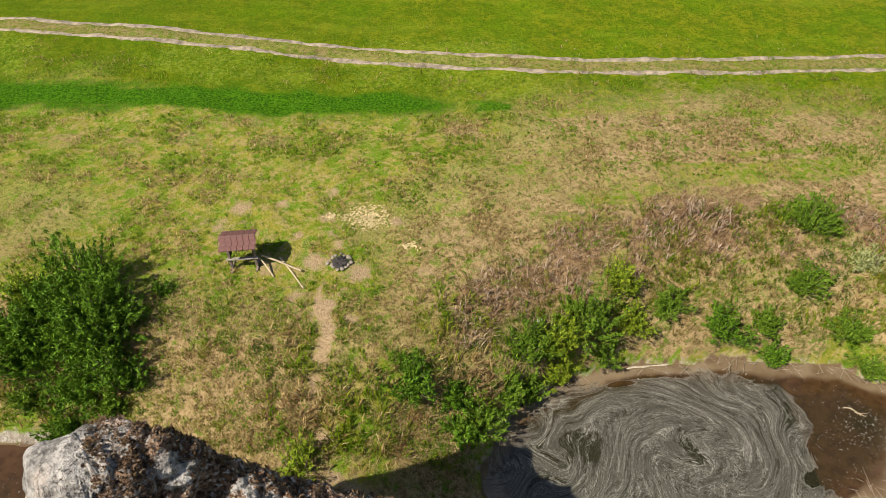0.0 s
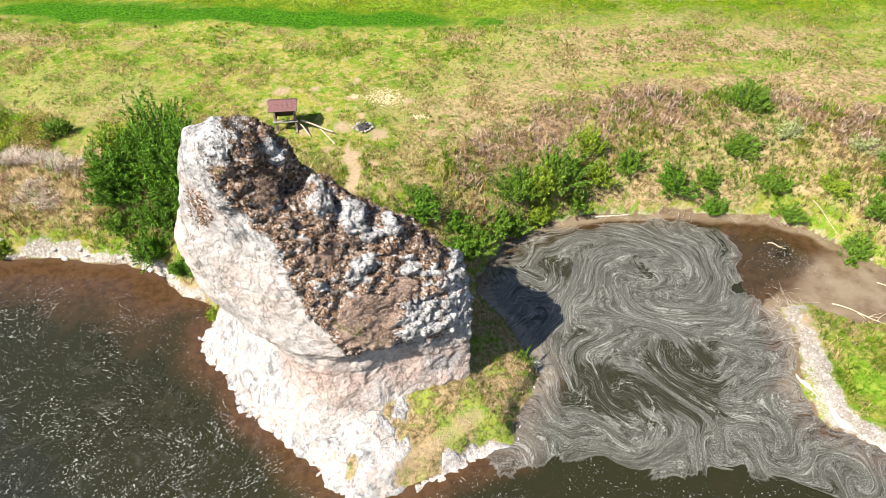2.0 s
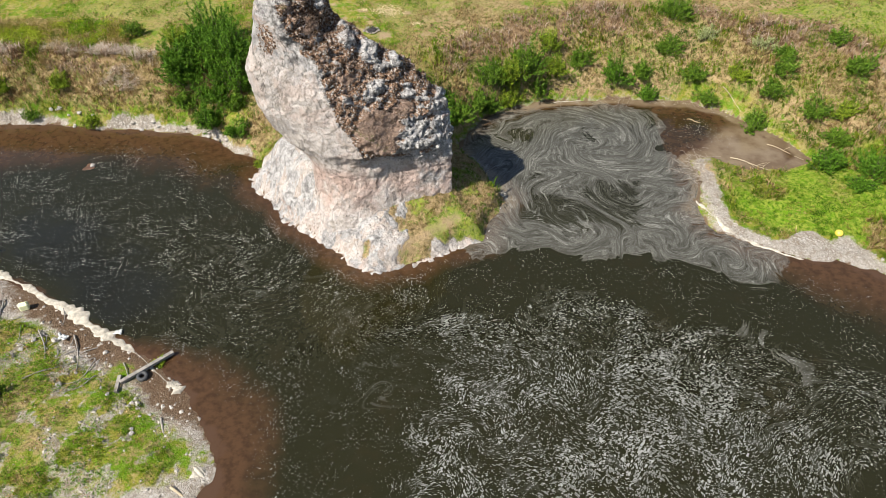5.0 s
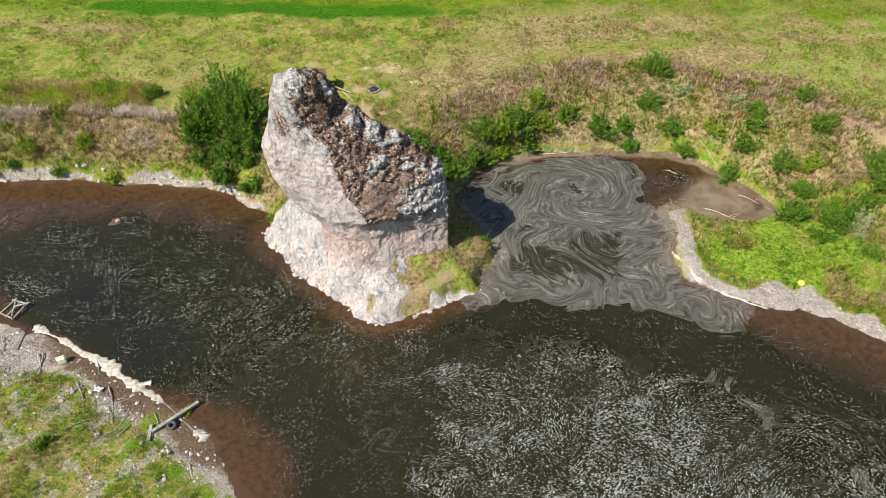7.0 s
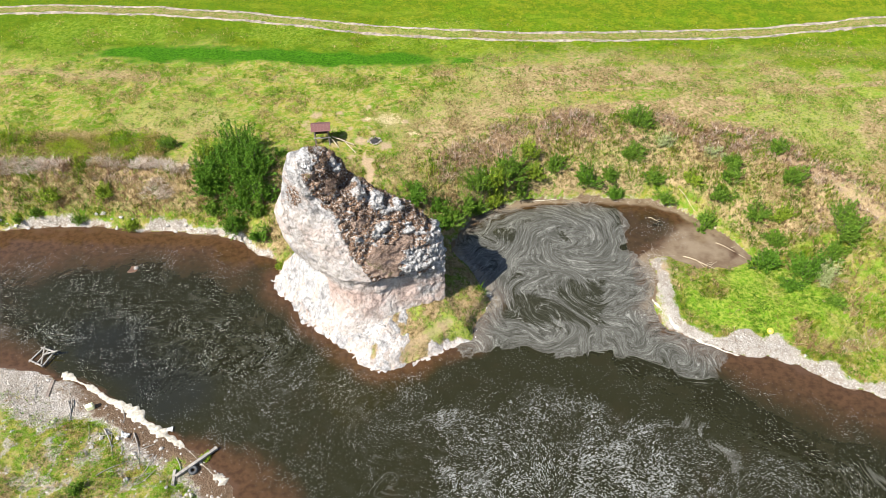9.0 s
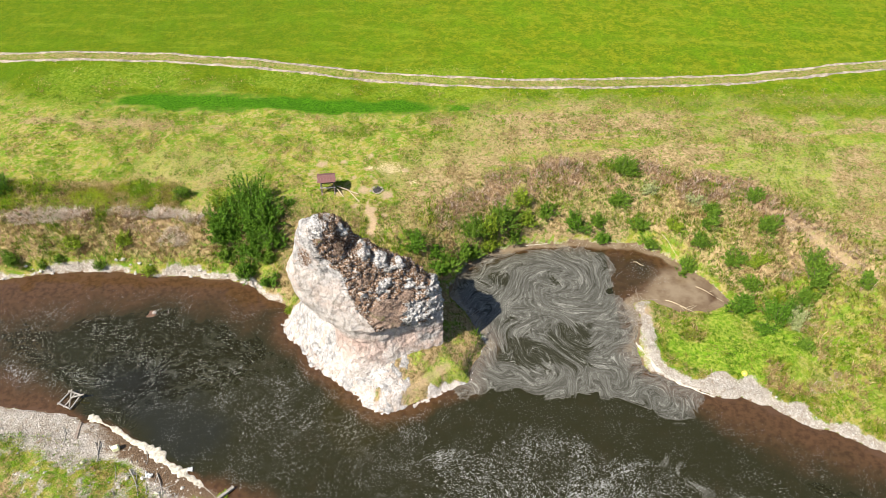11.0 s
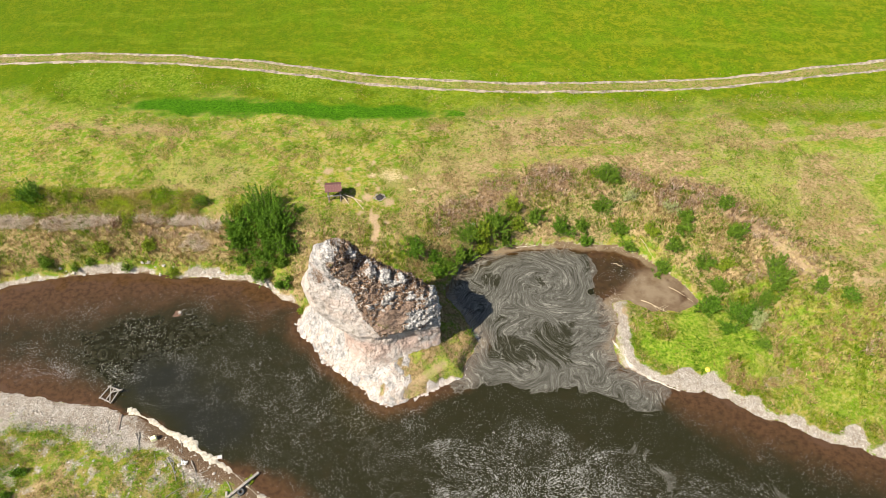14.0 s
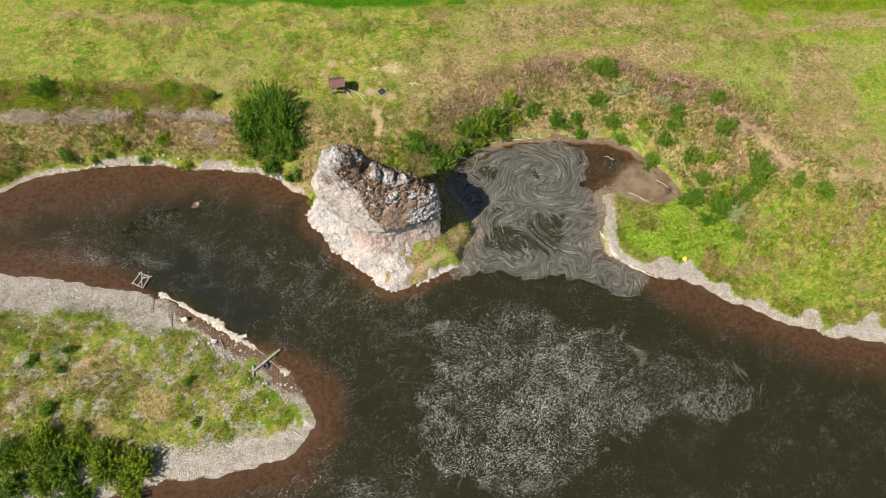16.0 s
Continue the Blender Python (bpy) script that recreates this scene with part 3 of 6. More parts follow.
    lush = np.maximum(lush, np.where(up, 0.8 * smooth(0.54, 0.64, ragged) * np.exp(-((y - 30.4) / 1.4) ** 2) * smooth(-5, 2, x) * (1 - smooth(14, 20, x)), 0))
    rim = smooth(0.25, 0.6, n) * (1 - smooth(1.0, 2.4, n + (mid - 0.5) * 3)) * (y > 11.5) * (x > -1) * (x < 24)
    lush = np.maximum(lush, 0.35 * rim * smooth(0.36, 0.55, fbm(x, y, 1.4, 4, 66)))
    ridge_dry = np.where(up, 0.55 * np.exp(-(line_distance(x, y, TRACK) / 1.1) ** 2), 0)
    lush = np.maximum(lush, 0.34 * smooth(0.52, 0.62, fbm(x, y, 2.4, 4, 57)) * (~up) * (n > 0.3) * (~on_bar) * (1 - east))
    lime = np.where(on_bar, 0.25 * smooth(2.2, 4.2, b) * smooth(0.42, 0.60, fbm(x, y, 1.0, 4, 58)), east * smooth(1.2, 2.4, river_side) * (0.42 + 0.55 * smooth(0.34, 0.6, fbm(x, y, 3.0, 4, 60))) * (1 - 0.6 * smooth(25, 31, x + (mid - 0.5) * 6)))
    lime = np.maximum(lime, np.where(up, 0.40 * smooth(0.42, 0.62, big + 0.35 * (mid - 0.5)) * smooth(1.5, 6, top) * (1 - 0.5 * smooth(2, 8, x)), 0))
    mauve = np.exp(-((top - 0.2) / np.where(x < -5, 0.3 + 0.4 * mid, 1.2 + mid)) ** 2) * (0.30 + 0.65 * smooth(-2, 5, x) * (1 - smooth(24, 32, x)) + 0.25 * (1 - smooth(-19, -17, x))) * smooth(0.26, 0.46, fbm(x, y, 2.5, 3, 59))
    mauve = mauve * (~on_bar) * np.where((x > -17) & (x < 0), 0.2, 1)
    isl = (y < 9.5) & (x > -11.5) & (x < 5) & (n > -0.3)
    white = np.where(isl, smooth(-1.0, 1.0, -(x + 2.6 - 0.12 * (y - 1.5)) + (mid - 0.5) * 5.0 + (fbm(x, y, 0.8, 3, 63) - 0.5) * 3.0), 0)
    white = np.maximum(white, np.where(isl, 1 - smooth(0.10, 0.65, n + (fbm(x, y, 1.1, 3, 69) - 0.5) * 1.8 + 0.6 * smooth(0.5, 2.5, x)), 0))
    slope = (~up) & (~on_bar) & (n > 0.25) & (x > -1) & (x < 13 + 4 * mid) & (east < 0.3)
    dry = np.where(slope, np.maximum(dry, 0.55 + 0.4 * (1 - smooth(0.8, 2.2, n))), dry)
    brush = bump2(x, y, -11.3, 11.3, 1.8, 1.6)
    dry = np.where(isl, 0.85, np.maximum(dry, 0.9 * brush))
    lime = np.where(isl, 0.6 * smooth(0.55, 0.62, fbm(x, y, 0.9, 4, 65)) * (x > -2.6), lime)
    dry = np.maximum(dry, 0.42 * east * smooth(0.56, 0.68, fbm(x, y, 2.6, 4, 64)) * smooth(1.5, 2.6, river_side))
    lime = np.where(east > 0.4, lime * (1 - 0.8 * smooth(0.54, 0.66, fbm(x, y, 2.6, 4, 64))), lime)
    lime = lime * (1 - lush) * (1 - brush) * (1 - smooth(36, 43, y))
    mauve = np.maximum(mauve, np.where((x > 25) & (n > 1.5) & (~up), 0.5 * smooth(0.54, 0.66, fbm(x, y, 2.2, 4, 67)), 0))
    lime = np.maximum(lime, np.where(up & (x > 24), 0.5 * smooth(0.42, 0.6, fbm(x, y, 5.0, 4, 68)) * smooth(0.8, 2.5, top), 0))
    mauve, lush = np.where(isl, 0, mauve), np.where(isl, 0, lush)
    lime = lime * (1 - smooth(36, 43, y))
    mown = np.where(up, smooth(26, 36, y + (big - 0.5) * 12), 0)
    dry = np.where(up, np.maximum(dry, 0.42 * np.exp(-((y - 31 - 0.05 * x) / 2.0) ** 2) * smooth(-2, 6, x)), dry)
    dry = np.maximum(dry, ridge_dry)
    mud = np.where(on_bar, 0.9 * (1 - smooth(0.8, 1.8, b + (mid - 0.5))) * smooth(-24, -18, x) * smooth(-8.5, -6.5, y), 0)
    mud = np.maximum(mud, np.where((n <= 0.05) & (b <= 0.05), 1, 0))
    return gravel, dry, bare, lush, white, mown, mauve, lime, mud


g_cov = covers(gx, gy, near_n, near_b)
one = np.ones_like(gx)
ground = from_arrays("ground", np.stack([gx, gy, gh], -1), grid_faces(len(GX), len(GY)), GROUND, shade=True, attrs=[
    ("cover", "FLOAT_COLOR", np.stack([g_cov[0], g_cov[1], g_cov[2], one], -1)),
    ("cover_more", "FLOAT_COLOR", np.stack([g_cov[3], g_cov[4], g_cov[5], one], -1)),
    ("cover_last", "FLOAT_COLOR", np.stack([g_cov[6], g_cov[7], g_cov[8], one], -1))])
tagged(ground, "sunlit meadow with dry patches, grassy river banks and gravel", "ground", kind="structure")

def ground_lookup(x, y):
    """The height of the ground sheet itself, between its corners."""
    g = gh.reshape(len(GY), len(GX))
    i, j = np.clip(np.searchsorted(GX, x) - 1, 0, len(GX) - 2), np.clip(np.searchsorted(GY, y) - 1, 0, len(GY) - 2)
    u, v = (x - GX[i]) / (GX[i + 1] - GX[i]), (y - GY[j]) / (GY[j + 1] - GY[j])
    return (g[j, i] * (1 - u) + g[j, i + 1] * u) * (1 - v) + (g[j + 1, i] * (1 - u) + g[j + 1, i + 1] * u) * v


# ---- water ----
WX, WY = stretched(-40, 40, 0.16, 600), stretched(-20, 18, 0.16, 40)
wx, wy = np.meshgrid(WX, WY)
wx, wy = wx.ravel(), wy.ravel()
wn_, wb_, ws_ = shore_of(wx, wy)
away = np.minimum(np.clip(-wn_, 0, 9), np.clip(-wb_, 0, 9))
warm_side = 0.36 + 0.62 * smooth(15, 20, wx) * smooth(-12, -4, wy) + 0.7 * smooth(4.5, 8, wy) * (1 - smooth(-14, -11, wx)) + 0.8 * (1 - smooth(-30, -20, wx))
warm_side = warm_side + 0.7 * bump2(wx, wy, -8, -8, 3.5, 5) + 0.5 * (1 - smooth(-14, -11, wy)) * (wx < -6)
deep = np.clip(away / 4.2 / warm_side, 0, 1)
# The eddy lifts deep past 1, where the painted sky reflection sets in.
eddy = line_distance(wx + 2.5 * (fbm(wx, wy, 2.5, 3, 95) - 0.5), wy + 2.5 * (fbm(wx, wy, 2.5, 3, 96) - 0.5), [(-20.4, 3.3), (-18.3, 1.9), (-14.6, -0.9)])
deep = np.where(away > 0.1, np.maximum(deep, smooth(0.1, 0.5, away) * np.exp(-(eddy / 3.0) ** 4)) + 0.75 * np.exp(-(eddy / 2.6) ** 2), deep)
deep = np.where((wx > 13.5) & (wy > 8.5), deep * 0.55, deep)
edge = (fbm(wx, wy, 2.4, 4, 91) - 0.5) * 2
pond = smooth(1.8, 4.2, wy + 0.5 * np.sin(wx * 0.9) + 1.2 * edge + 0.10 * np.clip(wx - 12, 0, 6)) * smooth(0.5, 2.5, wx) * (1 - smooth(13.2, 15.2, wx + 1.5 * edge + 0.12 * (wy - 8) - 3.0 * (1 - smooth(4.0, 6.5, wy))))
pond = pond * (1 - smooth(15.9, 17.3, wy + edge + 0.25 * np.abs(wx - 9)) * 0.8)
inlet = np.exp(-((wx + edge - 18.6) / 2.9) ** 2 - ((wy + edge - 12.2) / 2.3) ** 2) * 1.15 * (wx > 13)
inlet = np.maximum(inlet, 0.85 * (1 - smooth(0.2, 1.1, away)) * (wx > 0.5) * (wx < 23) * smooth(4.5, 7, wy))


# the raft of loose foam in midstream
RAFT = [(0.6, -0.8), (6.4, -0.4), (13.1, -0.6), (18.7, -2.3), (22.8, -4.1), (25.4, -6.2), (24.0, -8.2), (20.7, -8.9), (16.0, -9.4), (12.6, -10.8), (10.4, -13.1), (5.5, -13.8),
        (1.5, -13.0), (-0.6, -11.3), (0.0, -7.5), (0.5, -3.6)]
ragged = 4.5 * (fbm(wx, wy, 3.0, 4, 97) - 0.5)
raft = line_distance(wx, wy, RAFT + RAFT[:1]) * np.where(inside(wx, wy, RAFT), 1, -1) + ragged
flecks = smooth(-0.5, 0.6, raft) * (0.75 + 0.4 * smooth(0.36, 0.6, fbm(wx, wy, 3.5, 3, 98)))
flecks = flecks * (1 - 0.3 * smooth(14, 20, wx)) * (1 - 0.3 * smooth(-4, -1.5, wy + 0.15 * (wx - 6)))
flecks += 0.45 * bump2(wx, wy, -1.8, -2, 2.6, 5) + 0.4 * bump2(wx, wy, -9, 1.5, 6, 4) + 0.12 * bump2(wx, wy, -19, 4, 6, 2.5) + 0.15 * bump2(wx, wy, -24, 6, 14, 4)
flecks += 0.7 * bump2(wx, wy, -29, 3.6, 5, 0.8) + 0.6 * bump2(wx, wy, -4, -14.5, 5, 2)
flecks = flecks * (1 - 0.9 * np.exp(-(line_distance(wx, wy, [(-20.5, 3.2), (-18.3, 1.6), (-14.6, -1.0)]) / 1.3) ** 2))
flecks = np.clip(flecks, 0, 1) * (1 - pond)
scum = 0.40 * bump2(wx, wy, -2.2, -5.0, 1.7, 3.8) + 0.40 * np.exp(-(line_distance(wx, wy, [(-0.6, -11.6), (3.0, -13.6), (9.5, -13.4), (13.0, -10.8), (17.0, -9.3)]) / 0.7) ** 2)
scum += 0.42 * np.exp(-(line_distance(wx, wy, [(14.5, -1.6), (18.0, -6.0), (22.0, -8.0), (25.5, -6.5), (23.5, -4.6)]) / 1.1) ** 2) + 0.3 * bump2(wx, wy, -13.5, -0.2, 1.2, 1.0)
pond = np.maximum(pond, 0.62 * scum)
thick = 0.66 - 0.75 * bump2(wx, wy, 7.1, 6.4, 1.5, 1.1) - 0.7 * bump2(wx, wy, 10.2, 7.2, 1.0, 1.3) - 0.1 * bump2(wx, wy, 4.3, 10.4, 1.3, 1.9) - 0.4 * bump2(wx, wy, 5.0, 13.4, 0.8, 0.6)
thick += 0.25 * bump2(wx, wy, 8.5, 10.6, 3.5, 1.0) + 0.25 * bump2(wx, wy, 12.6, 7.0, 1.4, 3.5) + 0.9 * bump2(wx, wy, 3.9, 7.6, 0.7, 1.4) + 0.3 * bump2(wx, wy, 8, 3.9, 5, 0.8) + 0.5 * bump2(wx, wy, 1.8, 11.6, 0.6, 0.9)


def drift(x, y, eyes, steps, curl, seed):
    """Where the water at each place came from, carried round the eyes and by small eddies."""
    for _ in range(steps):
        for cx, cy, turn, size in eyes:
            dx, dy = x - cx, y - cy
            a = turn / steps * np.exp(-(dx * dx + dy * dy) / (size * size))
            x, y = cx + dx * np.cos(a) - dy * np.sin(a), cy + dx * np.sin(a) + dy * np.cos(a)
        e = 0.15
        here = fbm(x, y, 2.6, 2, seed)
        ux, uy = (fbm(x, y + e, 2.6, 2, seed) - here) / e, -(fbm(x + e, y, 2.6, 2, seed) - here) / e
        x, y = x + curl / steps * ux, y + curl / steps * uy
    return x, y


sx, sy = drift(wx, wy, [(8.8, 12.6, 2.6, 3.2), (4.2, 12.0, -1.6, 1.6), (7.0, 6.8, -2.2, 1.9), (10.4, 7.6, 2.2, 1.8), (12.4, 12.0, 1.3, 2.0), (4.6, 4.0, 1.9, 1.2), (8.6, 4.4, -1.9, 1.2),
                        (-2.2, -5.6, 4.0, 1.6), (-2.6, -1.6, -2.2, 1.4), (21.5, -7.0, 3.0, 3.0), (17.5, -3.0, -2.2, 2.2), (5.5, -12.6, 2.4, 2.0), (11.0, -12.0, -2.4, 1.8)], 9, 6.5, 141)
fx, fy = drift(wx, wy, [(-2.4, -0.8, 1.7, 2.4), (-12, 1.5, 0.6, 4.5), (20, -8, 1.3, 4.0)], 4, 1.6, 151)
water = from_arrays("water", np.stack([wx, wy, 0 * wx], -1), grid_faces(len(WX), len(WY)), WATER, shade=True, attrs=[
    ("deep", "FLOAT", deep), ("foam", "FLOAT_COLOR", np.stack([pond, flecks, inlet, np.clip(thick, 0, 1)], -1)),
    ("swirl", "FLOAT_VECTOR", np.stack([sx, sy * 1.25, 0 * sx], -1)), ("flow", "FLOAT_VECTOR", np.stack([fx, fy, 0 * fx], -1))])
tagged(water, "dark brown river water with swirling grey foam", "water", kind="structure")

# ---- the rock ----
# height, left x y, front corner x y, ridge end x y, back y
ROCK_LEVELS = [
    (0.2, -7.6, 7.2, -4.4, 3.0, 0.6, 5.6, 9.2), (1.3, -7.0, 6.8, -4.3, 3.3, 0.65, 5.7, 9.0), (2.2, -6.4, 6.3, -4.2, 3.75, 0.75, 5.9, 8.8),
    (3.6, -6.2, 5.8, -4.1, 4.15, 0.72, 6.0, 8.6), (4.5, -6.8, 5.6, -3.9, 4.08, 0.75, 6.1, 8.4), (5.15, -7.5, 5.6, -3.4, 3.82, 0.78, 6.2, 8.2),
    (7.0, -8.5, 5.6, -4.2, 4.05, 0.3, 6.3, 7.8), (8.7, -8.55, 5.5, -4.9, 4.3, -1.3, 6.3, 7.3), (9.9, -8.1, 5.5, -5.3, 4.5, -2.9, 6.2, 7.0),
    (11.2, -7.7, 5.5, -5.8, 4.55, -4.45, 6.2, 6.8), (12.2, -7.5, 5.5, -6.1, 4.7, -4.85, 6.2, 6.6), (12.8, -7.2, 5.6, -6.0, 4.9, -5.3, 6.1, 6.4)]
# outcrops of bare stone on the slope: place, reach, how far they stand out
OUTCROPS = [((-3.85, 5.75, 10.35), 0.50, 0.21), ((-2.95, 5.85, 9.75), 0.46, 0.26), ((-2.35, 5.75, 9.05), 0.36, 0.16), ((-2.73, 5.1, 8.1), 0.46, 0.10),
            ((-1.9, 6.1, 9.05), 0.34, 0.19), ((-1.45, 5.65, 7.8), 0.34, 0.12), ((-0.8, 5.75, 7.35), 0.36, 0.11), ((-1.0, 4.9, 5.7), 0.85, 0.09),
            ((0.35, 5.9, 5.8), 0.70, 0.06), ((-6.5, 5.1, 12.9), 0.60, 0.06), ((-4.4, 5.0, 9.7), 0.26, 0.07), ((-3.95, 4.3, 8.0), 0.24, 0.06),
            ((-5.0, 5.6, 12.2), 0.34, 0.10), ((-3.1, 4.6, 7.3), 0.22, 0.07)]
# hollows and clefts between them: from, to, reach, depth
CLEFTS = [((-6.1, 4.75, 10.5), (-4.35, 5.7, 10.95), 0.26, 0.50), ((-3.42, 6.0, 10.4), (-3.3, 5.6, 9.6), 0.13, 0.34), ((-1.9, 5.6, 8.3), (-3.4, 4.4, 7.3), 0.15, 0.26),
          ((-2.5, 6.1, 9.6), (-2.5, 5.4, 8.6), 0.11, 0.24), ((-5.2, 5.0, 11.7), (-4.9, 5.5, 11.2), 0.14, 0.20), ((-1.1, 5.7, 7.5), (-1.1, 5.5, 6.9), 0.10, 0.16)]
# pockets of withered grass: place, reach
SWARDS = [((-2.6, 4.35, 6.3), 1.3), ((-3.9, 4.75, 8.8), 0.55), ((-5.9, 4.65, 12.1), 0.42), ((-1.5, 5.3, 7.0), 0.55), ((-5.2, 5.0, 11.1), 0.40)]


def rock_thing():
    lv = np.array(ROCK_LEVELS)
    rows, cols = 300, 460
    zs = np.linspace(0.2, 12.8, rows)
    k = [np.interp(zs, lv[:, 0], lv[:, j]) for j in range(8)]
    verts = []
    turn = np.linspace(0, 1, cols, endpoint=False)
    for i, z in enumerate(zs):
        xl, yl, xf, yf, xr, yr, yb = (k[j][i] for j in range(1, 8))
        ring = np.array([(xl, yl), (0.62 * xl + 0.38 * xf, 0.35 * yl + 0.65 * yf - 0.08), (xf, yf), (0.5 * (xf + xr) + 0.1, 0.5 * (yf + yr) - 0.22),
                         (xr - 0.12, yr - 0.35), (xr, yr + 0.1), (xr - 0.5, 0.6 * yb + 0.4 * yr), (0.5 * (xl + xr), yb), (xl + 0.6, yb - 0.4)])
        n = len(ring)
        step = np.linalg.norm(np.roll(ring, -1, 0) - ring, axis=1)
        at = np.concatenate([[0], np.cumsum(step)]) / step.sum()
        seg = np.clip(np.searchsorted(at, turn, "right") - 1, 0, n - 1)
        t = ((turn - at[seg]) / (at[seg + 1] - at[seg]))[:, None]
        p0, p1, p2, p3 = (ring[(seg + o) % n] for o in (-1, 0, 1, 2))
        pt = 0.5 * (2 * p1 + (p2 - p0) * t + (2 * p0 - 5 * p1 + 4 * p2 - p3) * t * t + (3 * p1 - p0 - 3 * p2 + p3) * t ** 3)
        verts.append(np.concatenate([pt, np.full((cols, 1), z)], 1))
    # the crown closes over the top ring
    last, mid = verts[-1], verts[-1].mean(0)
    for s in (0.9, 0.78, 0.65, 0.52, 0.38, 0.24, 0.12, 0.03):
        ring = mid + (last - mid) * s
        ring[:, 2] = 12.8 + 0.25 * (1 - s * s)
        verts.append(ring)
    v = np.concatenate(verts)
    rows = len(verts)
    # outward directions of the smooth body
    g = v.reshape(rows, cols, 3)
    across = np.roll(g, -1, 1) - np.roll(g, 1, 1)
    along_ = np.gradient(g, axis=0)
    nrm = np.cross(across, along_)
    nrm /= np.linalg.norm(nrm, axis=2, keepdims=True) + 1e-9
    nrm = nrm.reshape(-1, 3)
    corner = np.concatenate([np.repeat(k[3], cols), np.full(8 * cols, -5.9)])
    x, y, z = v.T
    slope_side = smooth(-0.25, 0.35, x - corner + 0.7 * (fbm(z, y, 1.1, 3, 137) - 0.5) + 0.5 * smooth(9.4, 10.4, z)) * smooth(4.2, 4.9, z + 0.5 * (fbm(x, y, 0.8, 2, 138) - 0.5))
    push, stone, sward = np.zeros(len(v)), np.zeros(len(v)), np.zeros(len(v))
    warp = 0.5 * np.stack([fbm(x + 3 * z, y, 0.7, 3, 201 + j) - 0.5 for j in range(3)], -1)
    for at_, reach, high in OUTCROPS:
        w = 1 - smooth(0.35, 1.35, np.linalg.norm((v + 1.5 * warp - np.array(at_)) * (1, 1, 0.85), axis=1) / reach)
        push, stone = push + high * w, np.maximum(stone, w)
    for a_, b_, reach, deep_ in CLEFTS:
        a_, d_ = np.array(a_), np.array(b_) - np.array(a_)
        t = np.clip(((v + 0.6 * warp - a_) @ d_) / (d_ @ d_), 0, 1)
        push -= deep_ * np.exp(-(np.linalg.norm(v + 0.6 * warp - a_ - t[:, None] * d_, axis=1) / reach) ** 2)
    for at_, reach in SWARDS:
        sward = np.maximum(sward, 1 - smooth(0.45, 1.1, np.linalg.norm(v + 1.6 * warp - np.array(at_), axis=1) / reach))
    sward = sward * (1 - stone) * slope_side
    out, crag = np.empty(len(v)), np.empty(len(v))
    for i, (qx, qy, qz) in enumerate(v):
        q = Vector((qx, qy, qz))
        ledge = slope_side[i]
        bent = q + Vector((noise.noise(q * 1.3), noise.noise(q * 1.3 + Vector((5, 2, 8))), 0)) * 0.35
        near, far = noise.voronoi(bent * 1.25)[0][:2]
        near2, far2 = noise.voronoi(bent * 3.1)[0][:2]
        crag[i] = min(far - near, 0.5)
        chip = min(far2 - near2, 0.45)
        rough = noise.fractal(q * 0.55, 1.0, 2.1, 5)
        fine = noise.fractal(q * 2.6, 0.8, 2.1, 5)
        rib = noise.ridged_multi_fractal(Vector((qx * 1.0, qy * 1.0, qz * 0.45)), 0.9, 2.2, 4, 0.9, 2.0)
        bare = 1 - 0.75 * sward[i]
        out[i] = (ledge * bare * (0.27 * (crag[i] - 0.2) + 0.20 * (chip - 0.15)) + (0.13 + 0.05 * ledge) * rough + (1 - ledge) * (0.05 * (rib - 1.2) + 0.10 * min(crag[i], 0.12))
                  + (0.045 + 0.05 * ledge * bare) * fine)
    hold = smooth(0.0, 0.6, np.repeat(np.r_[np.ones(rows - 3), 0.5, 0.2, 0.0], cols))
    v = v + nrm * ((out + push) * hold)[:, None]
    g = v.reshape(rows, cols, 3)
    across = np.roll(g, -3, 1) - np.roll(g, 3, 1)
    along_ = np.gradient(g, 2, axis=0)
    nn = np.cross(across, along_)
    nn /= np.linalg.norm(nn, axis=2, keepdims=True) + 1e-9
    nn = nn.reshape(-1, 3)
    x, y, z = v.T
    moss = slope_side * (0.82 - 1.10 * stone + 0.55 * sward + 0.30 * smooth(0.0, 0.7, nn[:, 2]) - 0.25 - 0.5 * (crag - 0.16))
    moss = moss * (1 - 0.6 * smooth(12.5, 12.8, z) * (x < -5.6)) * (1 - 0.7 * smooth(-0.4, 0.2, x))
    moss = np.maximum(moss, 0.50 * (1 - smooth(0.5, 1.2, np.hypot((x + 7.2) / 0.55, (z - 10.6) / 0.9))) * (y < 6.5))
    pale = np.clip((1 - slope_side) * (1 - 0.6 * smooth(7.8, 10.5, z + 0.35 * (x + 6))) * (1 - smooth(-2.0, -0.2, x) * smooth(2.2, 3.4, z)), 0, 1)
    pale = np.maximum(pale, (1 - smooth(3.4, 4.2, z)) * (1 - 0.75 * smooth(-2.0, -0.4, x + 1.2 * (fbm(x, z, 1.0, 3, 139) - 0.5))))
    pinkish = smooth(1.6, 2.4, z) * (1 - smooth(3.6, 4.6, z))
    i = np.arange(cols)[None, :] + cols * np.arange(rows - 1)[:, None]
    j = (np.arange(cols)[None, :] + 1) % cols + cols * np.arange(rows - 1)[:, None]
    faces = np.stack([i, j, j + cols, i + cols], -1).reshape(-1, 4)
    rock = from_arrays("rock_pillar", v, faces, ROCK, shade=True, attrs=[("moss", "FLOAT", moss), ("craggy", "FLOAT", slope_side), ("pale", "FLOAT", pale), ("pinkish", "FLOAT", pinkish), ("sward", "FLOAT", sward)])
    tagged(rock, "tall leaning limestone rock with pale undercut face and mossy brown top", "rock")
    return rock, v, nn, moss, sward


rock, rock_v, rock_n, rock_moss, rock_sward = rock_thing()


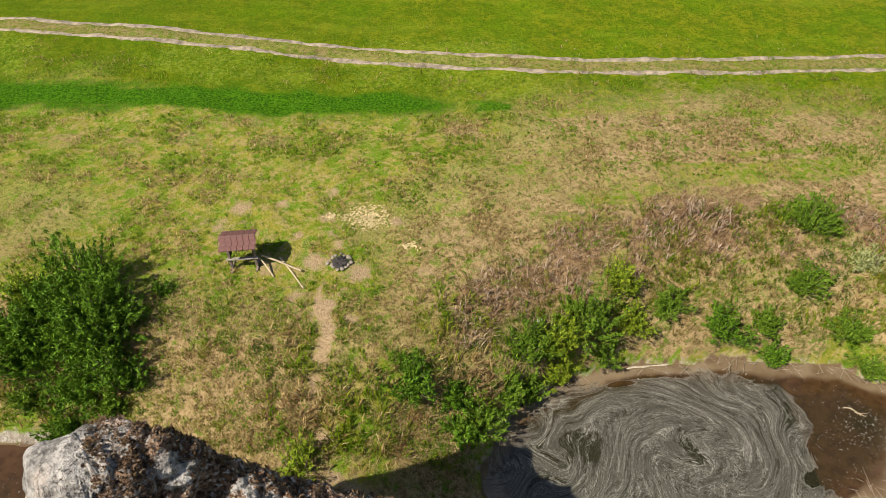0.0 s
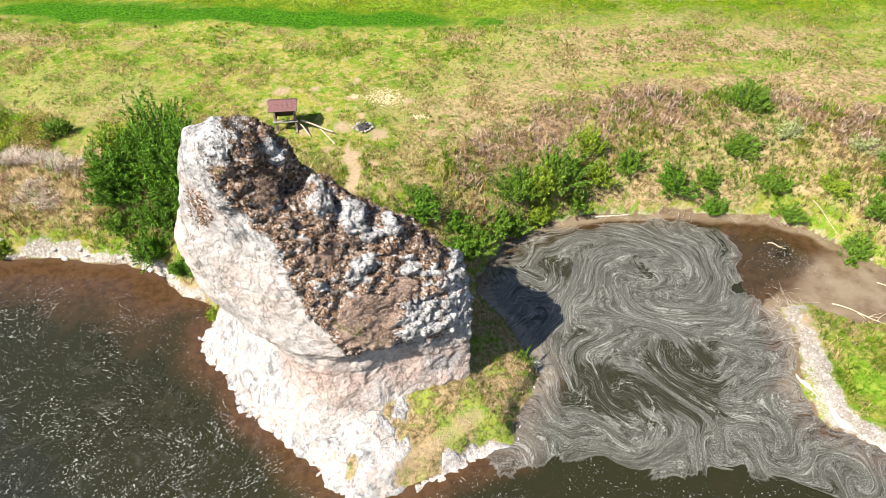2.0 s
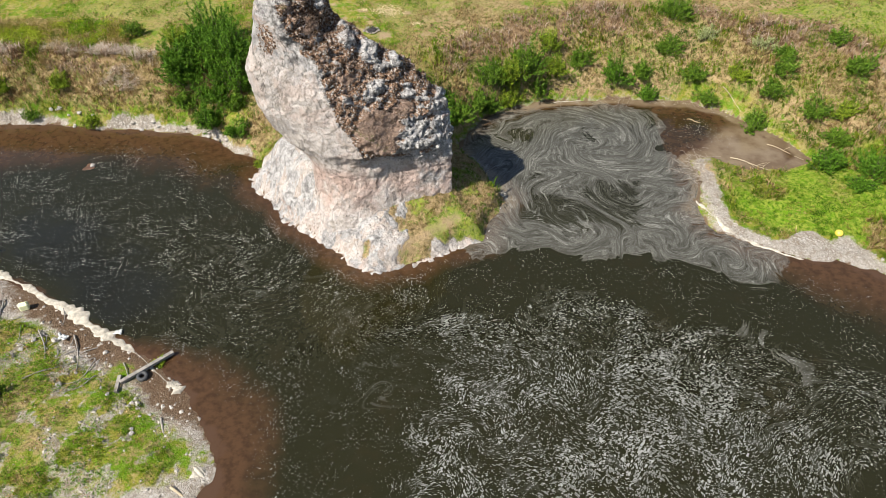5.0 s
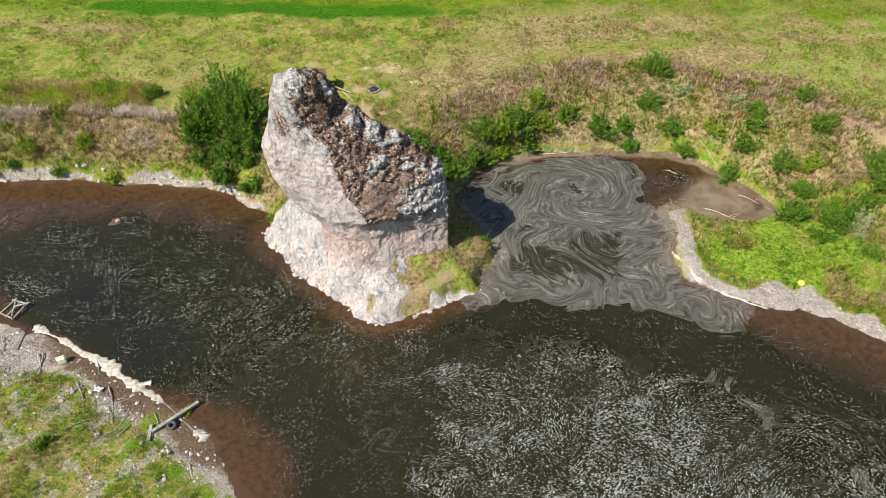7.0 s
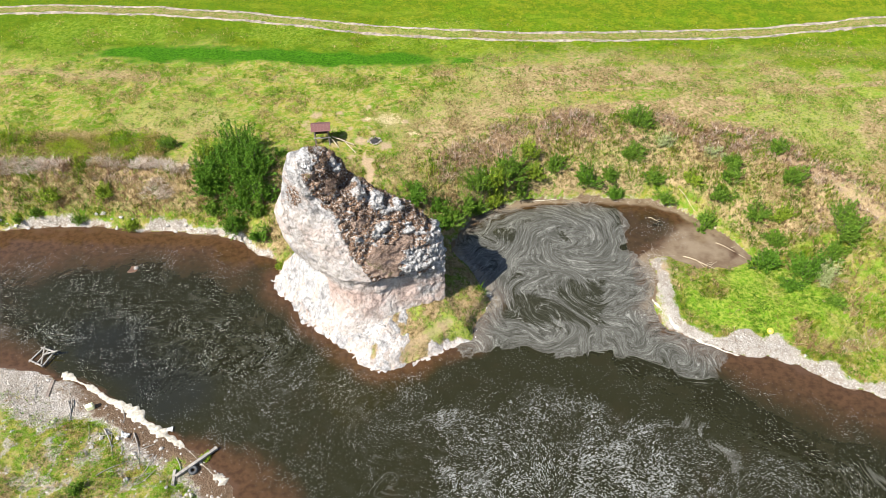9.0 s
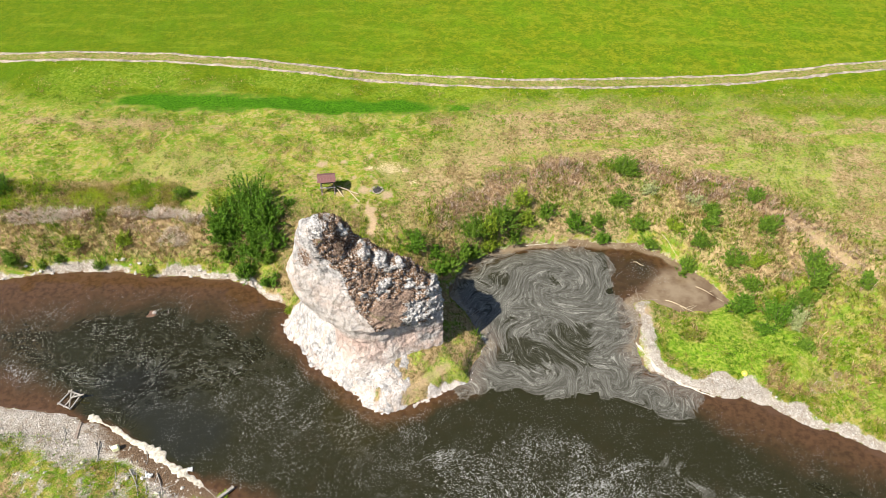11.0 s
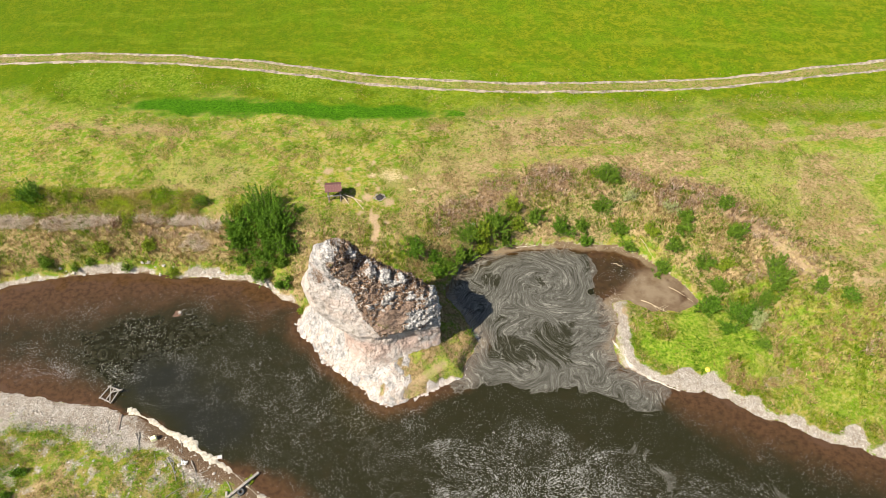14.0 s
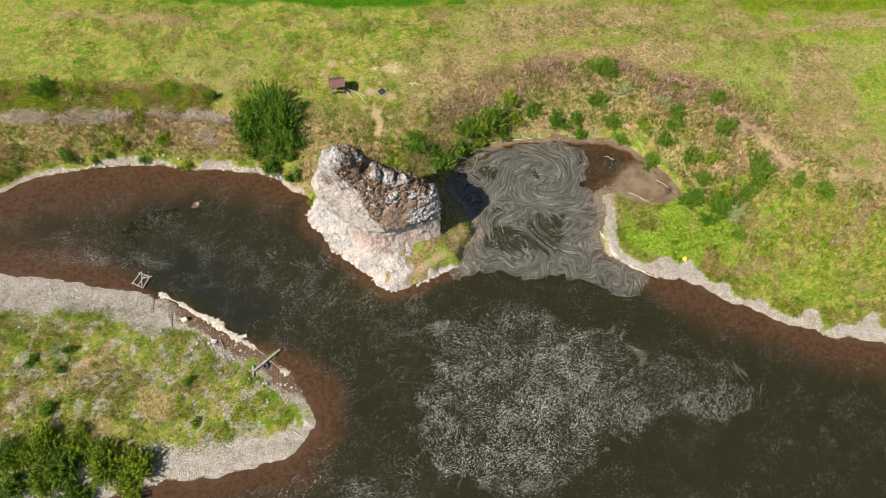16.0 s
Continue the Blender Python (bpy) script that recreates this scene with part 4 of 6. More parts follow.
def rock_apron():
    """The broken limestone shelf at the rock's foot."""
    ax, ay = np.meshgrid(np.arange(-11.6, 4.6, 0.075), np.arange(0.2, 11.2, 0.075))
    nx, ny = ax.shape[1], ax.shape[0]
    x, y = ax.ravel(), ay.ravel()
    n, b, _ = shore_of(x, y)
    white = covers(x, y, n, b)[4]
    base = ground_lookup(x, y)
    relief = np.empty(len(x))
    for i, (qx, qy) in enumerate(zip(x, y)):
        q = Vector((qx, qy, 0))
        bent = q + Vector((noise.noise(q * 1.1), noise.noise(q * 1.1 + Vector((4, 7, 2))), 0)) * 0.4
        near, far = noise.voronoi(bent * 1.5)[0][:2]
        near2, far2 = noise.voronoi(bent * 3.6 + Vector((3, 1, 0)))[0][:2]
        relief[i] = 0.30 * (min(far - near, 0.45) - 0.12) + 0.16 * (min(far2 - near2, 0.4) - 0.1) + 0.16 * noise.fractal(q * 1.7, 0.9, 2.1, 5)
    z = base + np.where(white > 0.4, 0.02 + 0.55 * relief * smooth(0.4, 0.8, white), -0.5)
    z = np.where(n < -0.25, -0.6, np.where(n < 0.15, np.minimum(z, base + 0.1 + relief * 0.6), z))
    one_ = np.ones_like(x)
    grey = 0.04 + 0.46 * smooth(0.40, 0.56, fbm(x, y, 1.3, 3, 145)) + 0.25 * (1 - smooth(0.3, 1.2, n))
    ob = from_arrays("shelf", np.stack([x, y, z], -1), grid_faces(nx, ny), ROCK, rock, "broken cream limestone shelf sloping into the water", shade=True, attrs=[
        ("moss", "FLOAT", 0.12 * one_), ("craggy", "FLOAT", 0 * one_), ("pale", "FLOAT", grey), ("pinkish", "FLOAT", 0 * one_), ("sward", "FLOAT", 0 * one_)])
    return ob


rock_apron()


# ---- plants ----
def blades(name, x, y, z, size, tint, seed, per=5, lean=0.55, width=0.10):
    """Tufts of curved blades, two triangles in each, all in one mesh."""
    r = rng(seed)
    n = len(x) * per
    cx, cy, cz, s = (np.repeat(a, per) for a in (x, y, z, size))
    col = np.repeat(tint, per, 0)
    a = r.uniform(0, 2 * math.pi, n)
    l = s * r.uniform(0.55, 1.25, n)
    out = l * lean * r.uniform(0.3, 1.3, n)
    rad = s * 0.25 * r.uniform(0, 1, n)
    bx, by = cx + rad * np.cos(a * 3.1), cy + rad * np.sin(a * 3.1)
    wd = l * width * r.uniform(0.6, 1.4, n)
    px, py = -np.sin(a) * wd, np.cos(a) * wd
    mx, my, mz = bx + 0.4 * out * np.cos(a), by + 0.4 * out * np.sin(a), cz + 0.6 * l
    tx, ty, tz = bx + out * np.cos(a), by + out * np.sin(a), cz + l * r.uniform(0.6, 1.0, n)
    v = np.stack([np.stack([bx - px * 0.6, by - py * 0.6, cz - 0.03], -1), np.stack([mx + px, my + py, mz], -1),
                  np.stack([tx, ty, tz], -1), np.stack([mx - px, my - py, mz], -1)], 1).reshape(-1, 3)
    f = np.arange(4 * n).reshape(-1, 4)
    c4 = np.repeat(np.concatenate([col * r.uniform(0.7, 1.3, (n, 1)), np.ones((n, 1))], 1), 4, 0)
    return from_arrays(name, v, f, BLADES, attrs=[("tint", "FLOAT_COLOR", c4)])


GREENS = np.array([(0.105, 0.175, 0.008), (0.155, 0.205, 0.012), (0.065, 0.120, 0.006), (0.20, 0.215, 0.022)])
FRESH = np.array([(0.11, 0.205, 0.010), (0.15, 0.245, 0.014), (0.075, 0.155, 0.008), (0.21, 0.26, 0.024)])
STRAWS = np.array([(0.36, 0.26, 0.115), (0.26, 0.175, 0.070), (0.44, 0.33, 0.165), (0.19, 0.11, 0.055)])
MAUVES = np.array([(0.33, 0.225, 0.145), (0.22, 0.130, 0.072), (0.44, 0.33, 0.25)])
LIMES = np.array([(0.12, 0.215, 0.012), (0.18, 0.245, 0.026), (0.085, 0.17, 0.010)])


def scatter(seed, count, x0, x1, y0, y1):
    r = rng(seed)
    x, y = r.uniform(x0, x1, count), r.uniform(y0, y1, count)
    n, b, _ = shore_of(x, y)
    return r, x, y, n, b


def bank_weeds():
    r, x, y, n, b = scatter(3, 130000, -42, 42, -4, 27)
    up = inside(x, y, BANK_TOP + [(400, 4000), (-400, 4000)])
    top = line_distance(x, y, BANK_TOP)
    g, dry, bare, lush, white, mown, mauve, lime, mud = covers(x, y, n, b)
    clump = fbm(x, y, 2.6, 3, 77)
    thick = np.where(up, 0.5 * (1 - smooth(0.0, 2.2, top + (clump - 0.5) * 3)), 0.62)
    thick = np.where(~up & (x < -15), 0.95, thick)
    thick = np.where(up & (x < -19.8) & (y < 19.2 + (clump - 0.5) * 2), 0.8, thick)
    keep = (n > 0.45) & (r.uniform(0, 1, len(x)) < thick) & (white < 0.4) & (g < 0.5) & (bare < 0.5) & ~((x > -11) & (x < 3) & (y < 11.5))
    x, y, lush, lime, mauve, top, clump, up = (a[keep] for a in (x, y, lush, lime, mauve, top, clump, up))
    hue = fbm(x, y, 1.2, 3, 79)
    green = r.uniform(0, 1, len(x)) < np.clip(np.where(x < -16, 0.34, 0.52 + 0.20 * smooth(8, 14, x)) + (hue - 0.5) * 4 + lush * 0.6 - mauve, 0.05, 0.97)
    tint = np.where(green[:, None], GREENS[r.randint(0, 4, len(x))], STRAWS[r.randint(0, 4, len(x))])
    tint = np.where((lime > 0.4)[:, None], LIMES[r.randint(0, 3, len(x))], tint)
    tint = np.where((~green & (mauve > 0.25))[:, None], MAUVES[r.randint(0, 3, len(x))], tint)
    size = (0.12 + 0.55 * clump * r.uniform(0.3, 1.2, len(x))) * np.where(lime > 0.4, 0.5, 1.0)
    return tagged(blades("bank_weeds", x, y, ground_height(x, y), size, tint, 4, per=7, width=0.04, lean=0.7),
                  "tangled dry and green weeds covering the river banks", "weeds", kind="stuff")


def meadow_grass():
    r, x, y, n, b = scatter(5, 210000, -46, 46, 12, 40)
    up = inside(x, y, BANK_TOP + [(400, 4000), (-400, 4000)])
    g, dry, bare, lush, white, mown, mauve, lime, mud = covers(x, y, n, b)
    patch = fbm(x, y, 1.1, 3, 99)
    keep = up & (bare < 0.35) & (lush < 0.3) & (r.uniform(0, 1, len(x)) < (smooth(0.38, 0.6, patch) + 0.10) * (1 - smooth(26, 40, y)) * (1 - smooth(30, 45, np.abs(x))))
    x, y, dry, patch = x[keep], y[keep], dry[keep], patch[keep]
    hue = fbm(x, y, 1.5, 3, 103)
    straw = r.uniform(0, 1, len(x)) < np.clip(0.25 + 0.5 * dry + 4.0 * (0.48 - hue), 0.03, 0.95)
    tint = np.where(straw[:, None], STRAWS[r.randint(0, 4, len(x))], FRESH[r.randint(0, 4, len(x))])
    return tagged(blades("meadow_grass", x, y, ground_lookup(x, y), 0.05 + 0.17 * patch * r.uniform(0.3, 1.3, len(x)), tint, 6, per=4, lean=0.9, width=0.07),
                  "short patchy meadow grass, partly dried", "grass", kind="stuff")


def bar_plants():
    r, x, y, n, b = scatter(7, 60000, -42, -8, -18, 4)
    patch = fbm(x, y, 1.3, 3, 111)
    g, dry, bare, lush, white, mown, mauve, lime, mud = covers(x, y, n, b)
    keep = (b > 1.6) & (r.uniform(0, 1, len(x)) < smooth(0.4, 0.6, patch) * (1 - 0.9 * g) + 0.1 * (b > 4))
    x, y, dry, patch = x[keep], y[keep], dry[keep], patch[keep]
    straw = r.uniform(0, 1, len(x)) < 0.05 + 0.7 * dry
    tint = np.where(straw[:, None], STRAWS[r.randint(0, 4, len(x))] * 0.8, GREENS[r.randint(0, 4, len(x))])
    return tagged(blades("gravel_bar_plants", x, y, ground_height(x, y), 0.08 + 0.28 * patch * r.uniform(0.3, 1, len(x)), tint, 8, per=6, width=0.04),
                  "low green and dry plants over the gravel bar", "plants", kind="stuff")


def island_grass():
    r, x, y, n, b = scatter(9, 14000, -11, 4, 1, 12)
    g, dry, bare, lush, white, mown, mauve, lime, mud = covers(x, y, n, b)
    keep = (n > 0.25) & (white < 0.35) & (bare < 0.3)
    x, y = x[keep], y[keep]
    clump = fbm(x, y, 0.9, 3, 123)
    green = clump > 0.60
    tint = np.where(green[:, None], GREENS[r.randint(0, 4, len(x))], STRAWS[r.randint(0, 4, len(x))])
    return tagged(blades("ledge_grass", x, y, ground_height(x, y), r.uniform(0.06, 0.24, len(x)), tint, 10, per=6, width=0.04),
                  "dry and green grass on the low terrace below the rock", "grass", kind="stuff")


def rock_tufts():
    r = rng(11)
    pick = r.choice(len(rock_v), 90000)
    q, m, sw = rock_v[pick] - 0.02 * rock_n[pick], rock_moss[pick], rock_sward[pick]
    keep = (sw > 0.35) & (rock_n[pick][:, 2] > 0.1) & (r.uniform(0, 1, len(q)) < 0.55)
    g = q[keep]
    tint = np.array([(0.44, 0.31, 0.235), (0.54, 0.40, 0.315), (0.28, 0.19, 0.13), (0.37, 0.26, 0.19)])[r.randint(0, 4, len(g))]
    fresh = fbm(g[:, 0] + g[:, 2], g[:, 1], 0.5, 2, 133) > 0.70
    tint = np.where(fresh[:, None], np.array([[0.13, 0.16, 0.02]]), tint)
    tagged(blades("rock_grass", g[:, 0], g[:, 1], g[:, 2], r.uniform(0.08, 0.24, len(g)), tint, 12, per=6, lean=1.1, width=0.035),
           "brown withered grass on the rock's ledges", "grass", kind="stuff")
    keep = (m > 0.30) & (sw < 0.5) & (rock_n[pick][:, 2] > 0.15) & (r.uniform(0, 1, len(q)) < 0.30)
    g = q[keep]
    tint = np.array([(0.12, 0.072, 0.038), (0.20, 0.13, 0.08), (0.055, 0.034, 0.019), (0.26, 0.18, 0.125)])[r.randint(0, 4, len(g))]
    return tagged(blades("rock_moss", g[:, 0], g[:, 1], g[:, 2], r.uniform(0.03, 0.10, len(g)), tint, 24, per=5, lean=1.0, width=0.14),
                  "dark brown moss cushions on the rock's slope", "moss", kind="stuff")


def herbs(name, label, x, y, size, tint, seed, per=46):
    """Low leafy plants: small leaves held at all angles over short shoots, all in one mesh."""
    r = rng(seed)
    n = len(x) * per
    s, col = np.repeat(size, per), np.repeat(tint, per, 0)
    a, o, h = r.uniform(0, 2 * math.pi, n), np.sqrt(r.uniform(0, 1, n)), r.uniform(0.05, 1.0, n)
    rad = o * s * 0.6 * (1.15 - 0.5 * h)
    c = np.stack([np.repeat(x, per) + rad * np.cos(a), np.repeat(y, per) + rad * np.sin(a), np.repeat(ground_height(x, y), per) + h * s * (1 - 0.4 * o)], -1)
    d = r.normal(0, 1, (n, 3)) + np.stack([np.cos(a), np.sin(a), 0 * a + 0.5], -1) * 0.8
    d /= np.linalg.norm(d, axis=1, keepdims=True)
    w = np.cross(d, r.normal(0, 1, (n, 3)))
    w /= np.linalg.norm(w, axis=1, keepdims=True) + 1e-9
    l = (0.085 * r.uniform(0.5, 1.4, n) * (0.6 + 0.7 * s))[:, None]
    v = np.stack([c - d * l * 0.5, c + w * l * 0.2, c + d * l * 0.6, c - w * l * 0.2], 1).reshape(-1, 3)
    c4 = np.repeat(np.concatenate([col * r.uniform(0.65, 1.35, (n, 1)), np.ones((n, 1))], 1), 4, 0)
    return tagged(from_arrays(name, v, np.arange(4 * n).reshape(-1, 4), BLADES, attrs=[("tint", "FLOAT_COLOR", c4)]), label, "plants", kind="stuff")


HERB_TINTS = np.array([(0.065, 0.135, 0.007), (0.115, 0.205, 0.010), (0.215, 0.255, 0.018), (0.040, 0.095, 0.008), (0.19, 0.150, 0.035), (0.195, 0.100, 0.050), (0.31, 0.22, 0.10)])


def bank_herbs():
    r, x, y, n, b = scatter(13, 29000, -42, 42, -2, 24)
    up = inside(x, y, BANK_TOP + [(400, 4000), (-400, 4000)])
    g, dry, bare, lush, white, mown, mauve, lime, mud = covers(x, y, n, b)
    clump = fbm(x, y, 3.0, 3, 181)
    keep = (n > 0.5) & (~up | ((x < -19.8) & (y < 19))) & (g < 0.4) & (white < 0.3) & (bare < 0.3) & (r.uniform(0, 1, len(x)) < (0.12 + smooth(0.38, 0.62, clump)) * (1 - 0.7 * (lime > 0.3)))
    keep &= ~((x > -11) & (x < 3) & (y < 11.5))
    x, y, mauve = x[keep], y[keep], mauve[keep]
    kind = np.array([3, 0, 1, 0, 2, 4, 4, 5, 6])[np.clip((fbm(x, y, 1.6, 3, 191) - 0.25) * 16 + r.normal(0, 1.0, len(x)), 0, 8).astype(int)]
    west = np.array([4, 5, 4, 6, 0, 4, 5, 2])[np.clip((fbm(x, y, 1.3, 3, 193) - 0.25) * 14 + r.normal(0, 1.0, len(x)), 0, 7).astype(int)]
    kind = np.where(x < -16, west, kind)
    return herbs("bank_herbs", "leafy green and brown weeds on the bank slopes", x, y, r.uniform(0.18, 0.65, len(x)), HERB_TINTS[kind], 14, per=30)


def bar_herbs():
    r, x, y, n, b = scatter(15, 16000, -42, -9, -17, 2)
    g, dry, bare, lush, white, mown, mauve, lime, mud = covers(x, y, n, b)
    clump = fbm(x, y, 1.8, 3, 201)
    keep = (b > 2.0) & (r.uniform(0, 1, len(x)) < (0.25 + smooth(0.36, 0.6, clump)) * (1 - 0.8 * g))
    x, y = x[keep], y[keep]
    kind = np.array([1, 2, 0, 0, 1, 6, 4, 5])[np.clip(fbm(x, y, 1.4, 3, 211) * 8 + r.normal(0, 1.5, len(x)), 0, 7).astype(int)]
    return herbs("bar_herbs", "scattered leafy plants on the gravel bar", x, y, r.uniform(0.14, 0.50, len(x)), HERB_TINTS[kind] * 1.35, 16, per=24)


def meadow_herbs():
    r, x, y, n, b = scatter(17, 5200, -34, 34, 14, 30)
    up = inside(x, y, BANK_TOP + [(400, 4000), (-400, 4000)])
    g, dry, bare, lush, white, mown, mauve, lime, mud = covers(x, y, n, b)
    keep = up & (bare < 0.3) & (r.uniform(0, 1, len(x)) < smooth(0.42, 0.66, fbm(x, y, 2.0, 3, 221)))
    x, y = x[keep], y[keep]
    return herbs("meadow_herbs", "bright green tufts dotted over the meadow", x, y, r.uniform(0.08, 0.24, len(x)), HERB_TINTS[r.randint(0, 3, len(x))] * 1.1, 18, per=26)


def bank_straw():
    """Bleached straw that leans over the western bank's edge."""
    r, x, y, n, b = scatter(19, 9000, -42, -17.5, 13.8, 17)
    at = np.interp(x, [-42, -29.3, -23.9, -19.6, -17.5], [15.6, 15.8, 16.2, 15.8, 15.5])
    keep = (np.abs(y - at + 0.4 * (fbm(x, y, 1.5, 3, 231) - 0.5)) < 0.38) & (fbm(x, y, 1.8, 3, 233) > 0.40)
    keep |= (np.hypot((x + 19.2) / 1.8, (y - 14.5) / 0.7) < 1.1 * fbm(x, y, 0.8, 3, 235) + 0.1) & (n > 0.5)
    x, y = x[keep], y[keep]
    return tagged(blades("bank_straw", x, y, ground_height(x, y), r.uniform(0.15, 0.42, len(x)), np.array([(0.56, 0.46, 0.38), (0.42, 0.32, 0.25), (0.66, 0.56, 0.47)])[r.randint(0, 3, len(x))], 20, per=16, lean=1.3, width=0.02),
                  "bleached pinkish straw hanging over the bank edge", "straw", kind="stuff")


def strip_herbs():
    r, x, y, n, b = scatter(21, 2600, -40, -19.6, 16.2, 19.3)
    kind = np.array([2, 1, 2, 2, 4, 6])[np.clip((fbm(x, y, 1.6, 3, 241) - 0.25) * 11, 0, 5).astype(int)]
    keep = r.uniform(0, 1, len(x)) < smooth(0.3, 0.55, fbm(x, y, 1.5, 3, 243)) + 0.25
    return herbs("strip_herbs", "tall yellow green and brown weeds on the bank top", x[keep], y[keep], r.uniform(0.35, 0.8, keep.sum()), HERB_TINTS[kind[keep]] * 1.4, 22, per=30)


bank_straw(), strip_herbs()
bank_weeds(), meadow_grass(), bar_plants(), island_grass(), rock_tufts(), bank_herbs(), bar_herbs(), meadow_herbs()


def limb(bm, a, b, ra, rb, sides=5):
    a, b = Vector(a), Vector(b)
    q = (b - a).to_track_quat("Z", "Y")
    rings = []
    for c, r in ((a, ra), (b, rb)):
        rings.append([bm.verts.new(c + q @ Vector((r * math.cos(2 * math.pi * k / sides), r * math.sin(2 * math.pi * k / sides), 0))) for k in range(sides)])
    for k in range(sides):
        bm.faces.new((rings[0][k], rings[0][(k + 1) % sides], rings[1][(k + 1) % sides], rings[1][k]))
    bm.faces.new(rings[1])
    bm.faces.new(rings[0][::-1])


def bush(x, y, width, height, leaf, seed, label, leaf_size=0.15, density=1.0, category="bush"):
    """Stems that fan out of the ground and a crown of leafy shoots with an uneven outline."""
    r = rng(seed)
    z = height_at(x, y)
    base = tagged(new("bush"), label, category)
    base.location = (x, y, z)
    bm = bmesh.new()
    lobes = [(r.uniform(-0.34, 0.34) * width, r.uniform(-0.34, 0.34) * width, r.uniform(0.20, 0.36) * width, r.uniform(0.55, 1.1)) for _ in range(4 + int(width * 2))]
    feet, tops = [], []
    for k in range(int(24 + 44 * width)):
        lx, ly, lr, lh = lobes[k % len(lobes)]
        a, o = r.uniform(0, 2 * math.pi), math.sqrt(r.uniform(0.0, 1)) * lr * r.uniform(0.8, 1.3)
        far = min(1.15, 2 * math.hypot(lx, ly) / width)
        top = Vector((lx + o * math.cos(a), ly + o * math.sin(a), height * lh * (1 - 0.35 * far ** 2) * (1 - 0.45 * (o / lr) ** 2) * r.uniform(0.5, 1.35)))
        foot = Vector((0.45 * top.x + r.uniform(-0.1, 0.1), 0.45 * top.y + r.uniform(-0.1, 0.1), -0.05))
        if k % 3 == 0:
            limb(bm, foot, foot.lerp(top, 0.9), 0.02 + 0.006 * height, 0.006, 4)
        feet.append(foot), tops.append(top)
    part("branchwork", bm, BARK, base)
    n = min(max(int(density * 2300 * width * max(width, height)), 300), 19000)
    which = r.randint(0, len(tops), n)
    f, t = np.array(feet)[which], np.array(tops)[which]
    u = (1.05 - 0.9 * r.uniform(0, 1, n) ** 1.4)[:, None]
    way = (t - f) / (np.linalg.norm(t - f, axis=1, keepdims=True) + 1e-6)
    c = f + (t - f) * u + r.normal(0, 1, (n, 3)) * (0.035 + 0.07 * (1 - np.clip(u, 0, 1))) * np.array((1, 1, 0.8))
    c[:, 2] = np.clip(c[:, 2], 0.03, None)
    d = way * 0.8 + r.normal(0, 0.55, (n, 3))
    d /= np.linalg.norm(d, axis=1, keepdims=True)
    s = np.cross(d, r.normal(0, 1, (n, 3)))
    s /= np.linalg.norm(s, axis=1, keepdims=True) + 1e-9
    l = (leaf_size * r.uniform(0.5, 1.4, n))[:, None]
    v = np.stack([c - d * l * 0.5, c + s * l * 0.15, c + d * l * 0.6, c - s * l * 0.15], 1).reshape(-1, 3)
    from_arrays("crown", v, np.arange(4 * n).reshape(-1, 4), leaf, base)
    return base


